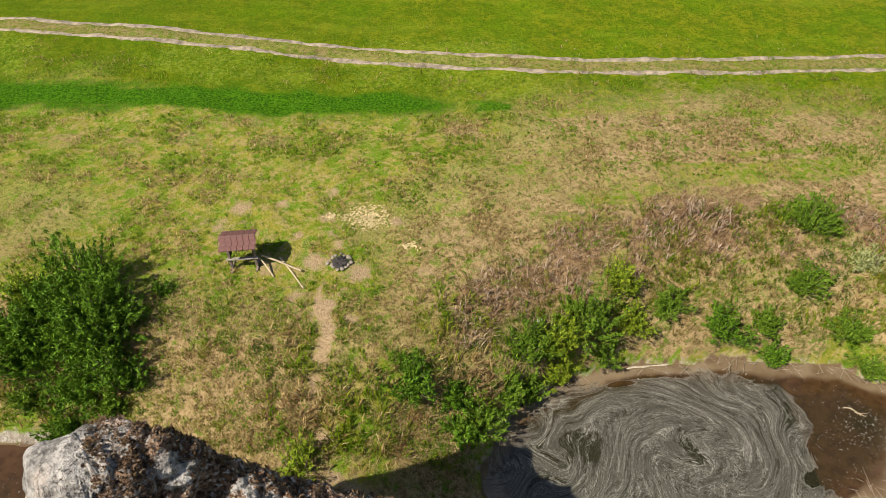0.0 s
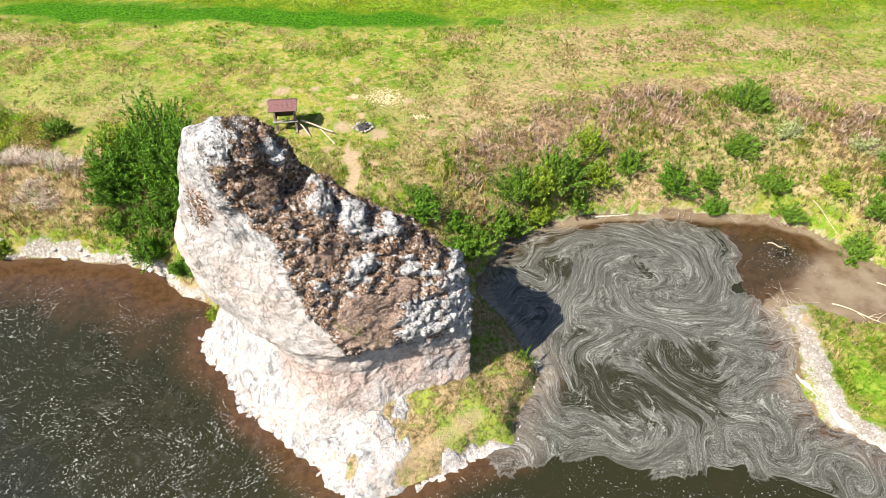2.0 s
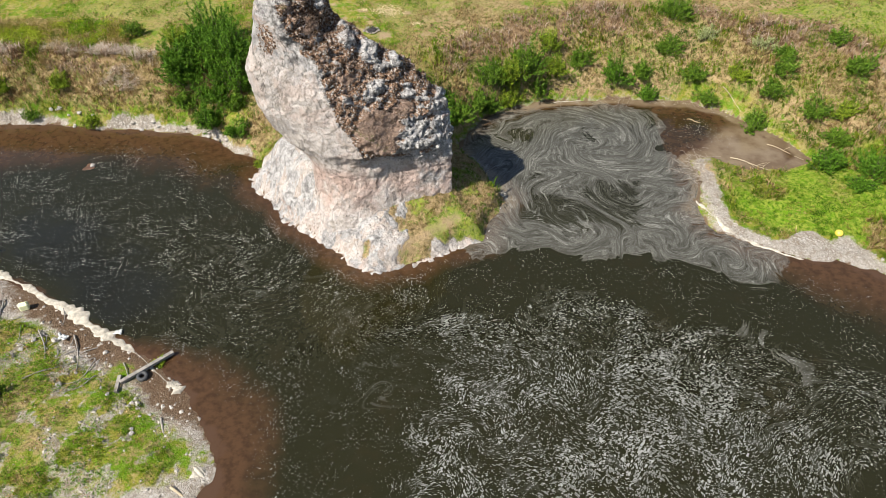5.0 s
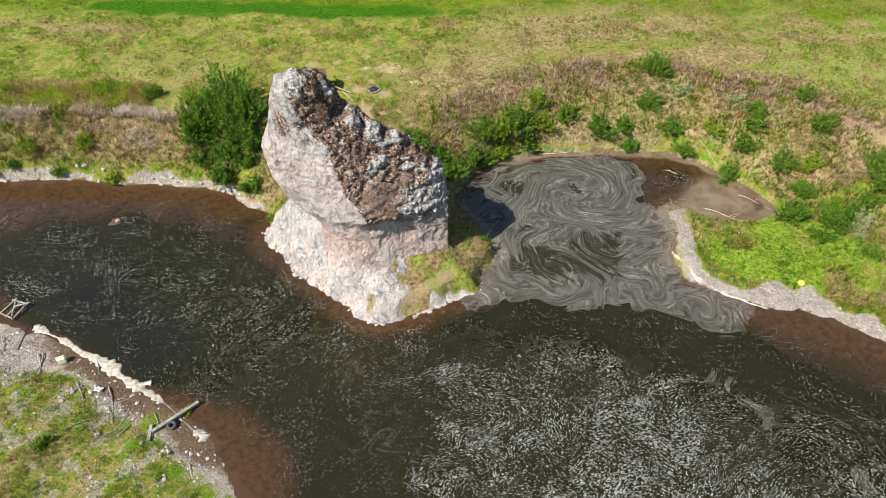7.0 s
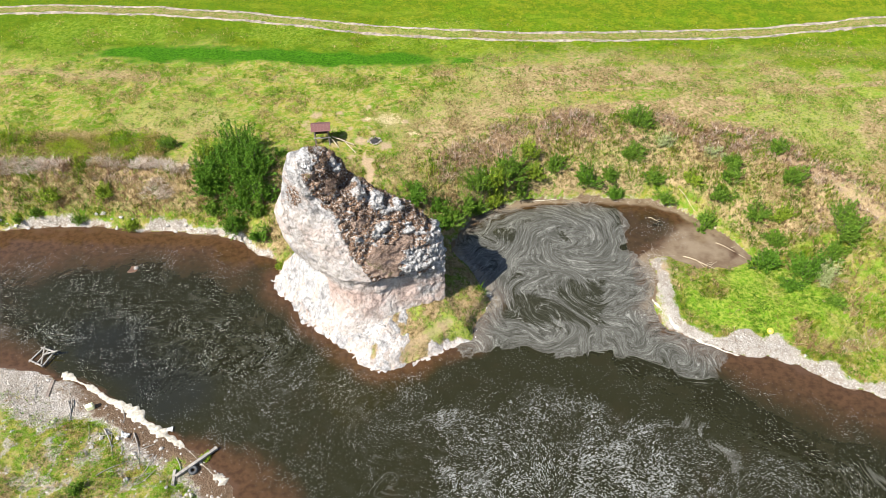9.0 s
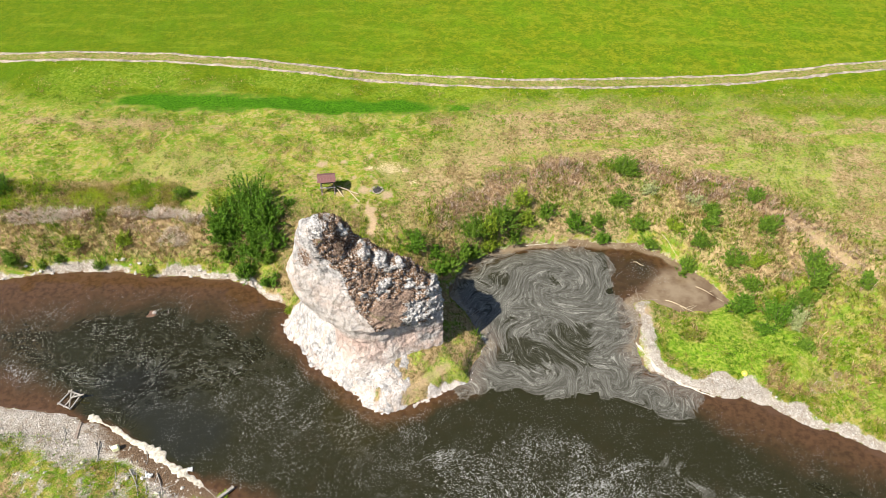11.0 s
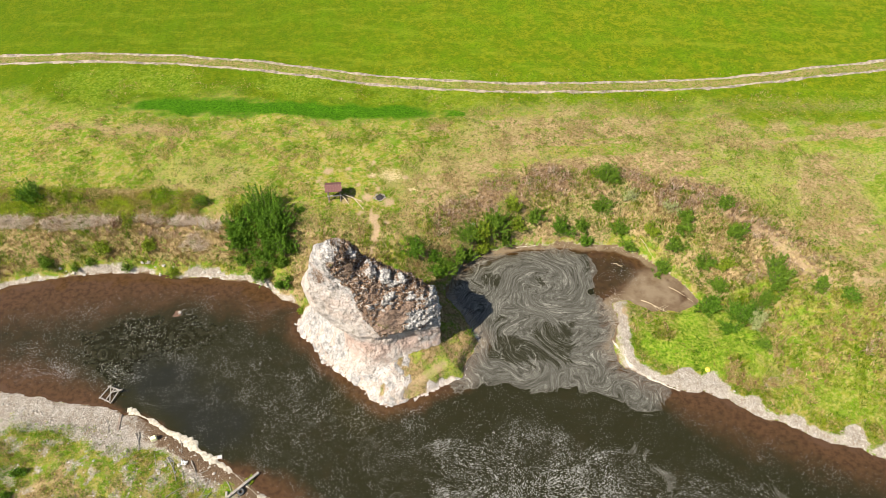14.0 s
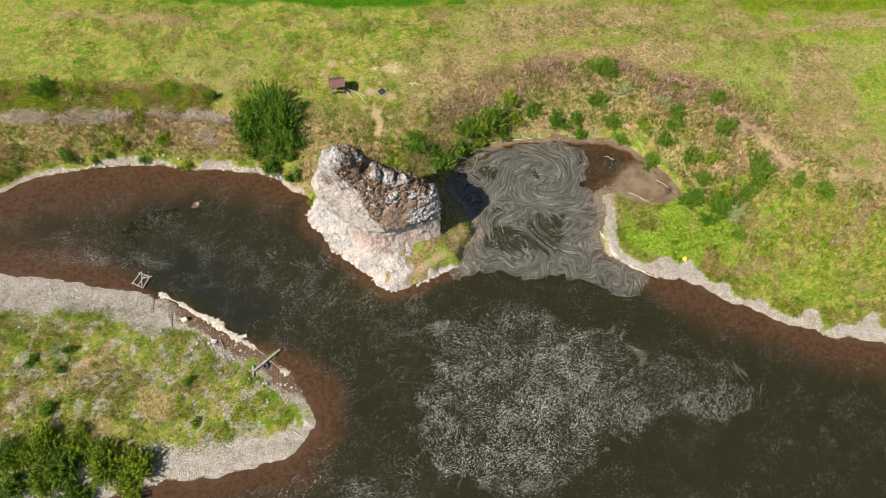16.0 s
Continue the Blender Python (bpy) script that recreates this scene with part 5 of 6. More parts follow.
BUSHES = [
    # x, y, width, height, leaf, label
    (-16.3, 15.3, 3.0, 1.4, LEAF_DARK, "dense dark green willow bush above the shore"),
    (-14.2, 17.1, 3.4, 2.2, LEAF_DARK, "tall dark green bush on the bank top"),
    (-12.8, 15.3, 3.0, 1.8, LEAF_DARK, "dark leafy bush beside the rock"),
    (-14.5, 15.4, 3.0, 1.9, LEAF_DARK, "dense dark bush amid the thicket"),
    (-13.9, 13.7, 2.4, 1.4, LEAF_DARK, "low dark bush over the waterline"),
    (-12.6, 13.2, 1.6, 1.2, LEAF_MID, "green shrub at the foot of the thicket"),
    (-15.5, 13.7, 1.8, 1.1, LEAF_MID, "green shrub on the bank slope"),
    (-16.4, 16.9, 1.9, 1.4, LEAF_LIME, "bush with bright lime green leaves"),
    (-11.3, 17.3, 0.8, 0.5, LEAF_DARK, "small dark shrub on the meadow"),
    (-19.6, 18.0, 1.4, 0.9, LEAF_MID, "brownish green shrub at the end of the weed strip"),
    (-33.8, 18.3, 2.4, 1.7, LEAF_DARK, "dark bush on the bank top"),
    (-32.2, 13.2, 1.6, 1.0, LEAF_MID, "small green shrub on the gravel shore"),
    (-29.7, 13.3, 0.9, 0.6, LEAF_MID, "small green shrub on the gravel shore"),
    (-25.4, 13.5, 1.0, 0.8, LEAF_MID, "small green shrub on the gravel shore"),
    (-21.7, 13.1, 1.1, 1.1, LEAF_LIME, "upright bright green shrub at the water's edge"),
    (-13.8, 12.7, 2.2, 1.6, LEAF_DARK, "dark green bush above the gravel shore"),
    (-12.2, 14.0, 2.2, 2.2, LEAF_DARK, "dark leafy bush beside the thicket"),
    (-16.0, 14.9, 2.2, 1.2, LEAF_DARK, "dense dark bush amid the thicket"),
    (-13.2, 16.3, 2.6, 2.3, LEAF_DARK, "tall dark bush amid the thicket"),
    (-12.0, 11.6, 1.4, 0.9, LEAF_DARK, "low dark shrub at the foot of the bank"),
    (-10.4, 9.6, 0.8, 0.5, LEAF_LIME, "small fresh green clump beside the rock"),
    (-1.6, 14.2, 2.0, 1.2, LEAF_DARK, "dark green nettle clump behind the rock"),
    (1.1, 13.4, 2.2, 1.0, LEAF_MID, "reedy green clump over the pond's edge"),
    (3.4, 16.2, 2.2, 1.5, LEAF_MID, "willow bush leaning over the pond"),
    (5.4, 17.4, 2.6, 2.0, LEAF_MID, "willow bush on the steep pond bank"),
    (2.6, 15.9, 1.6, 1.1, LEAF_MID, "willow bush leaning over the pond"),
    (6.9, 19.0, 1.6, 1.1, LEAF_LIME, "yellow green shrub on the bank"),
    (11.4, 17.9, 1.9, 1.7, LEAF_DARK, "round dark green bush above the pond"),
    (13.2, 18.2, 1.8, 0.9, LEAF_MID, "low grassy green clump above the pond"),
    (15.3, 22.0, 2.2, 1.4, LEAF_MID, "grey green bush on the bank top"),
    (19.5, 14.4, 1.9, 1.3, LEAF_MID, "green shrub beside the muddy inlet"),
    (21.3, 17.0, 1.7, 1.1, LEAF_MID, "green shrub on the bank slope"),
    (25.4, 16.1, 2.0, 1.5, LEAF_MID, "round green shrub on the bank slope"),
    (28.2, 11.9, 2.4, 1.6, LEAF_MID, "spreading green shrub on the low ground"),
    (22.6, 10.4, 2.2, 1.2, LEAF_DARK, "dark green shrub beside the inlet"),
    (24.9, 9.2, 2.6, 2.2, LEAF_DARK, "tall dark shrub on the low grassland"),
    (25.7, 8.6, 1.3, 1.8, LEAF_PALE, "pale withering shrub among green ones"),
    (0.3, 12.9, 1.5, 0.9, LEAF_DARK, "reedy dark clump at the pond's edge"),
    (2.0, 14.6, 1.7, 1.0, LEAF_MID, "leafy willow shoots over the pond's edge"),
    (3.0, 15.3, 1.8, 1.2, LEAF_MID, "leafy willow shoots over the pond's edge"),
    (4.4, 16.2, 1.9, 1.4, LEAF_LIME, "bright willow bush leaning over the pond"),
    (6.4, 17.2, 2.0, 1.5, LEAF_MID, "willow bush on the steep pond bank"),
    (7.4, 17.9, 1.6, 1.0, LEAF_LIME, "yellow green shrub on the pond bank"),
    (13.6, 17.5, 1.8, 0.8, LEAF_DARK, "drooping dark green reed clump above the pond"),
    (16.3, 18.0, 1.7, 0.8, LEAF_MID, "leafy weeds on the pond bank"),
    (18.7, 17.3, 1.6, 0.8, LEAF_LIME, "fresh green weeds on the bank slope"),
    (20.7, 15.6, 1.7, 0.9, LEAF_MID, "leafy green shrub above the inlet"),
    (23.8, 12.3, 1.8, 0.9, LEAF_MID, "leafy green shrub on the low ground"),
    (24.4, 14.0, 1.6, 0.8, LEAF_LIME, "fresh green weeds on the bank slope"),
    (27.0, 10.6, 1.8, 1.0, LEAF_MID, "green shrub on the low grassland"),
    (31.0, 10.9, 1.7, 0.9, LEAF_MID, "green shrub below the bare strip"),
    (32.8, 9.8, 1.6, 0.8, LEAF_DARK, "dull green shrub on the low grassland"),
    (-15.2, 14.6, 2.6, 1.5, LEAF_DARK, "dense dark bush amid the thicket"),
    (-13.0, 14.6, 2.6, 1.7, LEAF_DARK, "dense dark bush amid the thicket"),
    (-26.6, -11.6, 3.0, 1.5, LEAF_LIME, "yellow green willow bush on the gravel bar"),
    (-24.6, -11.2, 2.4, 1.1, LEAF_LIME, "low yellow green willow on the gravel bar"),
    (-29.4, -12.6, 2.8, 1.5, LEAF_MID, "green willow bush on the gravel bar"),
    (-26.4, -14.2, 2.8, 1.6, LEAF_LIME, "yellow green willow bush on the gravel bar"),
    (-19.8, -13.0, 3.2, 1.9, LEAF_LIME, "yellow green willow bush on the gravel bar"),
    (-22.6, -12.8, 3.2, 1.8, LEAF_LIME, "yellow green willow bush on the gravel bar"),
    (-25.3, -12.9, 3.2, 1.8, LEAF_MID, "green willow bush on the gravel bar"),
    (-27.6, -12.2, 2.6, 1.6, LEAF_LIME, "yellow green willow bush on the gravel bar"),
    (-24.0, -14.6, 2.4, 1.5, LEAF_MID, "green willow bush on the gravel bar"),
    (-20.6, -14.6, 2.2, 1.3, LEAF_LIME, "yellow green willow bush at the bar's edge"),
    (-28.4, -14.4, 2.6, 1.5, LEAF_MID, "green willow bush on the gravel bar"),
    (-22.2, -11.6, 1.6, 0.8, LEAF_MID, "low green shrub on the gravel bar"),
    (-29.5, -5.4, 1.0, 0.6, LEAF_DARK, "small bluish green shrub on the gravel bar"),
    (-27.0, -4.6, 0.9, 0.6, LEAF_DARK, "small bluish green shrub on the gravel bar"),
    (-27.2, -6.0, 0.8, 0.5, LEAF_DARK, "small bluish green shrub on the gravel bar"),
    (-27.1, -9.0, 1.1, 0.7, LEAF_DARK, "small bluish green shrub on the gravel bar"),
    (-17.5, -6.7, 0.9, 0.5, LEAF_MID, "small green shrub on the gravel bar"),
    (-16.5, -9.7, 0.9, 0.5, LEAF_LIME, "small yellow green shrub on the gravel bar"),
    (17.0, 16.9, 1.6, 0.9, LEAF_MID, "low green shrub at the pond's far end"),
    (22.9, 14.4, 1.9, 1.0, LEAF_MID, "leafy green shrub above the inlet"),
    (21.5, 18.2, 1.5, 0.8, LEAF_MID, "small green shrub on the upper bank"),
    (25.2, 19.0, 1.5, 0.7, LEAF_MID, "small dull green shrub on the bank top"),
    (25.6, 6.6, 1.2, 0.7, LEAF_MID, "low green shrub in the grass"),
    (23.7, 8.3, 1.6, 0.6, LEAF_DARK, "patch of tall dark green grass"),
    (28.0, 13.2, 1.8, 1.2, LEAF_MID, "green shrub below the bare strip"),
    (9.0, 18.6, 1.6, 0.9, LEAF_MID, "green shrub on the steep pond bank"),
    (14.6, 19.6, 1.8, 1.0, LEAF_MID, "dull green bush on the bank slope"),
    (4.4, 16.9, 2.0, 1.6, LEAF_LIME, "bright willow bush leaning over the pond"),
    (0.2, 14.0, 1.6, 0.8, LEAF_DARK, "dark reedy clump behind the rock"),
    (-23.6, 14.5, 1.8, 0.9, LEAF_LIME, "olive bush on the weedy bank slope"),
    (-27.3, 14.4, 1.7, 0.8, LEAF_LIME, "olive bush on the weedy bank slope"),
    (-28.5, 13.7, 1.0, 0.6, LEAF_MID, "small green shrub on the gravel shore"),
    (-11.9, -4.3, 0.6, 0.45, LEAF_LIME, "small bright green clump beside the driftwood"),
]
for k, (bx_, by_, bw_, bh_, lf_, lb_) in enumerate(BUSHES):
    bush(bx_, by_, bw_, bh_, lf_, 200 + k, lb_, density=0.46)
bush(-5.2, 10.9, 1.6, 1.5, LEAF_LIME, 301, "thin half bare shrub behind the rock", density=0.25)
bush(17.4, 20.3, 1.8, 0.7, LEAF_PALE, 302, "withered pale shrub lying on the bank", density=0.16)
bush(20.6, 19.0, 1.6, 0.9, LEAF_PALE, 303, "withered pale shrub on the bank", density=0.2)

# ---- wheel track over the field ----
PATH_SOIL = simple("track_soil", (0.225, 0.18, 0.13), 0.95, 0.5, 2.5, bump=0.8, depth=0.05)


def along(points, step):
    p = np.array(points, float)
    d = np.concatenate([[0], np.cumsum(np.linalg.norm(np.diff(p, axis=0), axis=1))])
    t = np.arange(0, d[-1], step)
    sm = np.stack([np.interp(t, d, p[:, 0]), np.interp(t, d, p[:, 1])], -1)
    w = max(3, int(6 / step) | 1)
    pad = np.concatenate([np.repeat(sm[:1], w // 2, 0), sm, np.repeat(sm[-1:], w // 2, 0)])
    return np.stack([np.convolve(pad[:, k], np.ones(w) / w, "valid") for k in (0, 1)], -1)


def dirt_track():
    base = tagged(new("dirt_track"), "pale two rut dirt track across the mown field", "track", kind="structure")
    mid = along(TRACK, 0.25)
    tan = np.gradient(mid, axis=0)
    tan /= np.linalg.norm(tan, axis=1, keepdims=True)
    side = np.stack([-tan[:, 1], tan[:, 0]], -1)
    for k, off in enumerate((-0.74, 0.74)):
        c = mid + side * off
        half = 0.06 + 0.32 * fbm(c[:, 0] * 1.0, c[:, 1] + 50 * k, 1.1, 3, 161 + k)
        cols = np.linspace(-1, 1, 5)
        jag = (fbm(c[:, 0], c[:, 1] + 20 * k, 0.5, 2, 171) - 0.5)[:, None] * 0.22
        q = c[:, None, :] + side[:, None, :] * (half[:, None] * cols + jag * np.abs(cols))[..., None]
        q = q.reshape(-1, 2)
        z = ground_lookup(q[:, 0], q[:, 1]) + np.tile(np.where(np.abs(cols) > 0.9, -0.01, 0.02), len(c))
        from_arrays("rut", np.concatenate([q, z[:, None]], 1), grid_faces(5, len(c)), PATH_SOIL, base, shade=True)
    return base


dirt_track()

# ---- things by the camp ----
WOOD_OLD = simple("weathered_wood", (0.17, 0.13, 0.10), 0.85, 0.35, 5)
WOOD_PALE = simple("peeled_wood", (0.34, 0.27, 0.17), 0.8, 0.25, 5)
WOOD_GREY = simple("grey_driftwood", (0.22, 0.195, 0.165), 0.85, 0.3, 5)
TWIG = simple("dead_twig", (0.23, 0.19, 0.145), 0.9, 0.3, 6)
SHINGLE = simple("red_brown_shingle", (0.105, 0.040, 0.033), 0.75, 0.3, 8)
PANEL = simple("dark_stained_board", (0.050, 0.024, 0.018), 0.7, 0.35, 6)
SOOT = simple("charred_wood", (0.025, 0.021, 0.02), 0.9, 0.4, 9)
STONE = simple("pale_stone", (0.31, 0.28, 0.24), 0.9, 0.3, 7, bump=0.5, depth=0.02)
STONE_DULL = simple("sooty_stone", (0.22, 0.185, 0.15), 0.9, 0.4, 8)
def pebble_material():
    m, t, p = shader("river_pebbles")
    w = Web(t)
    r = t.nodes.new("ShaderNodeNewGeometry").outputs["Random Per Island"]
    col = w.mix(r, (0.15, 0.125, 0.095), (0.40, 0.365, 0.315))
    w.put(p.inputs["Base Color"], w.mix(w.ramp(w.noise(w.coord(), 30, 3), 0.45, 0.6, 0, 0.4), col, (0.26, 0.21, 0.16)))
    p.inputs["Roughness"].default_value = 0.9
    return m


PEBBLE = pebble_material()
STRAW = simple("straw", (0.47, 0.37, 0.19), 0.9, 0.3, 9)
FOAM = simple("dried_foam", (0.36, 0.32, 0.25), 0.8, 0.35, 5, bump=0.7, depth=0.03)
RUBBER = simple("black_rubber", (0.03, 0.03, 0.03), 0.7, 0.3, 12)
PLASTIC_WHITE = simple("white_plastic", (0.50, 0.50, 0.47), 0.4, 0.1, 4)
PLASTIC_YELLOW = simple("yellow_plastic", (0.62, 0.46, 0.06), 0.4, 0.15, 4)
SILT = simple("rusty_silt", (0.075, 0.036, 0.018), 0.6, 0.35, 3)


def bar(size, bevel=0.01):
    bm = bmesh.new()
    bmesh.ops.create_cube(bm, size=1)
    bmesh.ops.scale(bm, vec=size, verts=bm.verts)
    if bevel:
        bmesh.ops.bevel(bm, geom=bm.edges[:], offset=bevel, segments=1, affect="EDGES")
    return bm


def put_bar(name, size, at, mat, parent, rot=(0, 0, 0), label="", bevel=0.01):
    ob = part(name, bar(size, bevel), mat, parent, label)
    ob.matrix_basis = pose(*at, *rot)
    return ob


def notice_shelter():
    z = height_at(-8.3, 18.6)
    base = tagged(new("notice_board"), "dark wooden notice board with a red brown shingle roof", "notice board")
    base.matrix_basis = pose(-8.4, 18.75, z, 0, 0, 8) @ Matrix.Diagonal((0.95, 0.95, 0.84, 1))
    for x in (-0.52, 0.52):
        put_bar("post", (0.11, 0.11, 1.62), (x, 0, 0.80), WOOD_OLD, base)
        put_bar("foot_beam", (0.10, 0.75, 0.10), (x, 0.1, 0.05), WOOD_OLD, base)
        put_bar("side_panel", (0.035, 0.42, 0.80), (x * 0.93, 0.27, 1.13), PANEL, base)
        put_bar("rafter", (0.07, 1.05, 0.07), (x, 0.12, 1.66), WOOD_OLD, base)
    put_bar("back_panel", (0.95, 0.03, 0.80), (0, 0.46, 1.13), PANEL, base)
    put_bar("notice_panel", (0.84, 0.02, 0.62), (0, 0.435, 1.15), PANEL, base, label="dark empty notice panel")
    put_bar("sill_beam", (1.30, 0.14, 0.07), (0, -0.04, 0.70), WOOD_GREY, base, label="pale grey wooden ledge")
    put_bar("ridge_beam", (1.40, 0.07, 0.07), (0, 0.12, 1.97), WOOD_OLD, base)
    for s, name in ((-1, "front_roof"), (1, "rear_roof")):
        deck = put_bar(name, (1.46, 0.68, 0.03), (0, 0.12 + s * 0.29, 1.85), WOOD_OLD, base, (-s * 30, 0, 0))
        tile = bar((0.232, 0.235, 0.016), 0.004)
        me = bpy.data.meshes.new("shingle")
        tile.to_mesh(me)
        tile.free()
        me.materials.append(SHINGLE)
        for row in range(3):
            for c in range(6):
                ob = new("shingle", me)
                ob.parent = deck
                ob.matrix_basis = pose(-0.61 + 0.244 * c + (0.05 if row % 2 else -0.03) * 0.5, s * (0.22 - 0.22 * row), 0.030, s * 2.5, 0, 0)
    return base


notice_shelter()


def rod(name, a, b, ra, rb, mat, parent=None, label="", sides=8, bend=0.0):
    """A round timber with a slight bow between two places."""
    bm = bmesh.new()
    a, b = Vector(a), Vector(b)
    q = (b - a).to_track_quat("Z", "Y")
    n, rings = 6, []
    for i in range(n + 1):
        t = i / n
        c = a.lerp(b, t) + q @ Vector((bend * math.sin(math.pi * t), bend * 0.4 * math.sin(2.2 * math.pi * t), 0))
        r = (ra + (rb - ra) * t) * (1 + 0.06 * math.sin(9 * t + ra * 90))
        rings.append([bm.verts.new(c + q @ Vector((r * math.cos(2 * math.pi * k / sides), r * math.sin(2 * math.pi * k / sides), 0))) for k in range(sides)])
    for u, v in zip(rings, rings[1:]):
        for k in range(sides):
            bm.faces.new((u[k], u[(k + 1) % sides], v[(k + 1) % sides], v[k]))
    bm.faces.new(rings[0][::-1]), bm.faces.new(rings[-1])
    return part(name, bm, mat, parent, label, shade=False)


def lying(name, x0, y0, x1, y1, r0, r1, mat, label, category, lift=(0, 0), bend=0.03):
    ob = rod(name, (x0, y0, height_at(x0, y0) + r0 * 0.8 + lift[0]), (x1, y1, height_at(x1, y1) + r1 * 0.8 + lift[1]), r0, r1, mat, bend=bend)
    return tagged(ob, label, category)


lying("pole", -7.8, 18.95, -7.15, 18.25, 0.04, 0.035, WOOD_PALE, "short peeled pole leaning beside the notice board", "pole", (0.35, 0))
lying("pole", -7.7, 18.95, -6.08, 18.5, 0.045, 0.04, WOOD_PALE, "peeled pole resting across another pole", "pole", (0.5, 0.12))
lying("pole", -7.1, 19.3, -5.85, 17.65, 0.04, 0.035, WOOD_PALE, "long peeled pole lying on the grass", "pole")


def stone_bm(r, size, flat=0.7):
    bm = bmesh.new()
    bmesh.ops.create_icosphere(bm, subdivisions=1, radius=size)
    for v in bm.verts:
        v.co *= r.uniform(0.75, 1.2)
        v.co.z *= flat
    return bm


def campfire():
    r = rng(61)
    cx, cy = -4.6, 19.1
    base = tagged(new("campfire"), "fire pit ringed with pale stones and full of charred wood", "fire pit")
    base.location = (cx, cy, height_at(cx, cy))
    for k in range(15):
        a = 2 * math.pi * k / 15
        ob = part("ring_stone", stone_bm(r, r.uniform(0.06, 0.11)), STONE_DULL, base)
        ob.location = ((0.44 + r.uniform(-0.08, 0.1)) * math.cos(a), (0.42 + r.uniform(-0.08, 0.1)) * math.sin(a), 0.04)
    bm = bmesh.new()
    bmesh.ops.create_cone(bm, cap_ends=True, segments=18, radius1=0.36, radius2=0.28, depth=0.04)
    part("ash_bed", bm, SOOT, base).location = (0, 0, 0.03)
    for k in range(11):
        a, o = r.uniform(0, 6.28), r.uniform(0, 0.25)
        x, y = o * math.cos(a * 2), o * math.sin(a * 2)
        rod("charred_log", (x - 0.2 * math.cos(a), y - 0.2 * math.sin(a), 0.07), (x + 0.2 * math.cos(a), y + 0.2 * math.sin(a), 0.12), 0.03, 0.025, SOOT, base)
    return base


campfire()


def litter_patch(name, label, category, spots, count, size, mat, seed):
    """Thin loose pieces strewn over round spots."""
    r = rng(seed)
    v, f = [], []
    for cx, cy, rx, ry in spots:
        n = int(count * rx * ry)
        x, y = cx + r.normal(0, 0.5, n) * rx, cy + r.normal(0, 0.5, n) * ry
        z = ground_lookup(x, y) + r.uniform(0.01, 0.05, n)
        a, l = r.uniform(0, 6.28, n), size * r.uniform(0.5, 1.5, n)
        w = l * r.uniform(0.15, 0.4, n)
        ca, sa = np.cos(a), np.sin(a)
        tip = r.uniform(-0.02, 0.03, n)
        q = np.stack([np.stack([x - l * ca - w * sa, y - l * sa + w * ca, z], -1), np.stack([x - l * ca + w * sa, y - l * sa - w * ca, z], -1),
                      np.stack([x + l * ca + w * sa, y + l * sa - w * ca, z + tip], -1), np.stack([x + l * ca - w * sa, y + l * sa + w * ca, z + tip], -1)], 1)
        v.append(q.reshape(-1, 3))
    v = np.concatenate(v)
    return tagged(from_arrays(name, v, np.arange(len(v)).reshape(-1, 4), mat), label, category, kind="stuff")


litter_patch("straw_scraps", "yellow straw and wood chips strewn on the meadow", "straw",
             [(-3.85, 21.85, 0.95, 0.75), (-1.85, 20.1, 0.4, 0.25), (-5.35, 21.8, 0.3, 0.25), (-27.5, 19.2, 0.9, 0.5)], 800, 0.05, STRAW, 63)


# ---- river things ----
def loose_stone(x, y, size, mat, label, r, flat=0.6, group=""):
    ob = part("stone", stone_bm(r, size, flat), mat)
    ob.location = (x, y, max(height_at(x, y), 0.0) + size * flat * 0.45)
    ob.rotation_euler = (0, 0, r.uniform(0, 6))
    return tagged(ob, label, "stone", group)


r_st = rng(71)
for k in range(26):
    t = r_st.uniform(-34, -12.5)
    yy = float(np.interp(t, [q[0] for q in SHORE_WEST], [q[1] for q in SHORE_WEST])) + r_st.uniform(0.0, 0.7)
    loose_stone(t, yy, r_st.uniform(0.07, 0.2), STONE, "pale stone on the gravel shore", r_st, group="stones along the shore")
for k in range(40):
    i = r_st.randint(0, len(SHORE_BAR[2:14]) - 1)
    (ax, ay), (bx, by) = SHORE_BAR[2 + i], SHORE_BAR[3 + i]
    t = r_st.uniform(0, 1)
    loose_stone(ax + (bx - ax) * t - r_st.uniform(0, 2), ay + (by - ay) * t - r_st.uniform(0.8, 3.5), r_st.uniform(0.06, 0.15), STONE,
                "pale stone lying on the gravel bar", r_st, group="stones on the gravel bar")
for k in range(24):
    t = r_st.uniform(16, 35)
    yy = float(np.interp(t, [q[0] for q in SHORE_EAST], [q[1] for q in SHORE_EAST])) + r_st.uniform(0.2, 1.4)
    loose_stone(t, yy, r_st.uniform(0.06, 0.14), STONE, "pale stone on the eastern shingle", r_st, group="stones on the shingle")


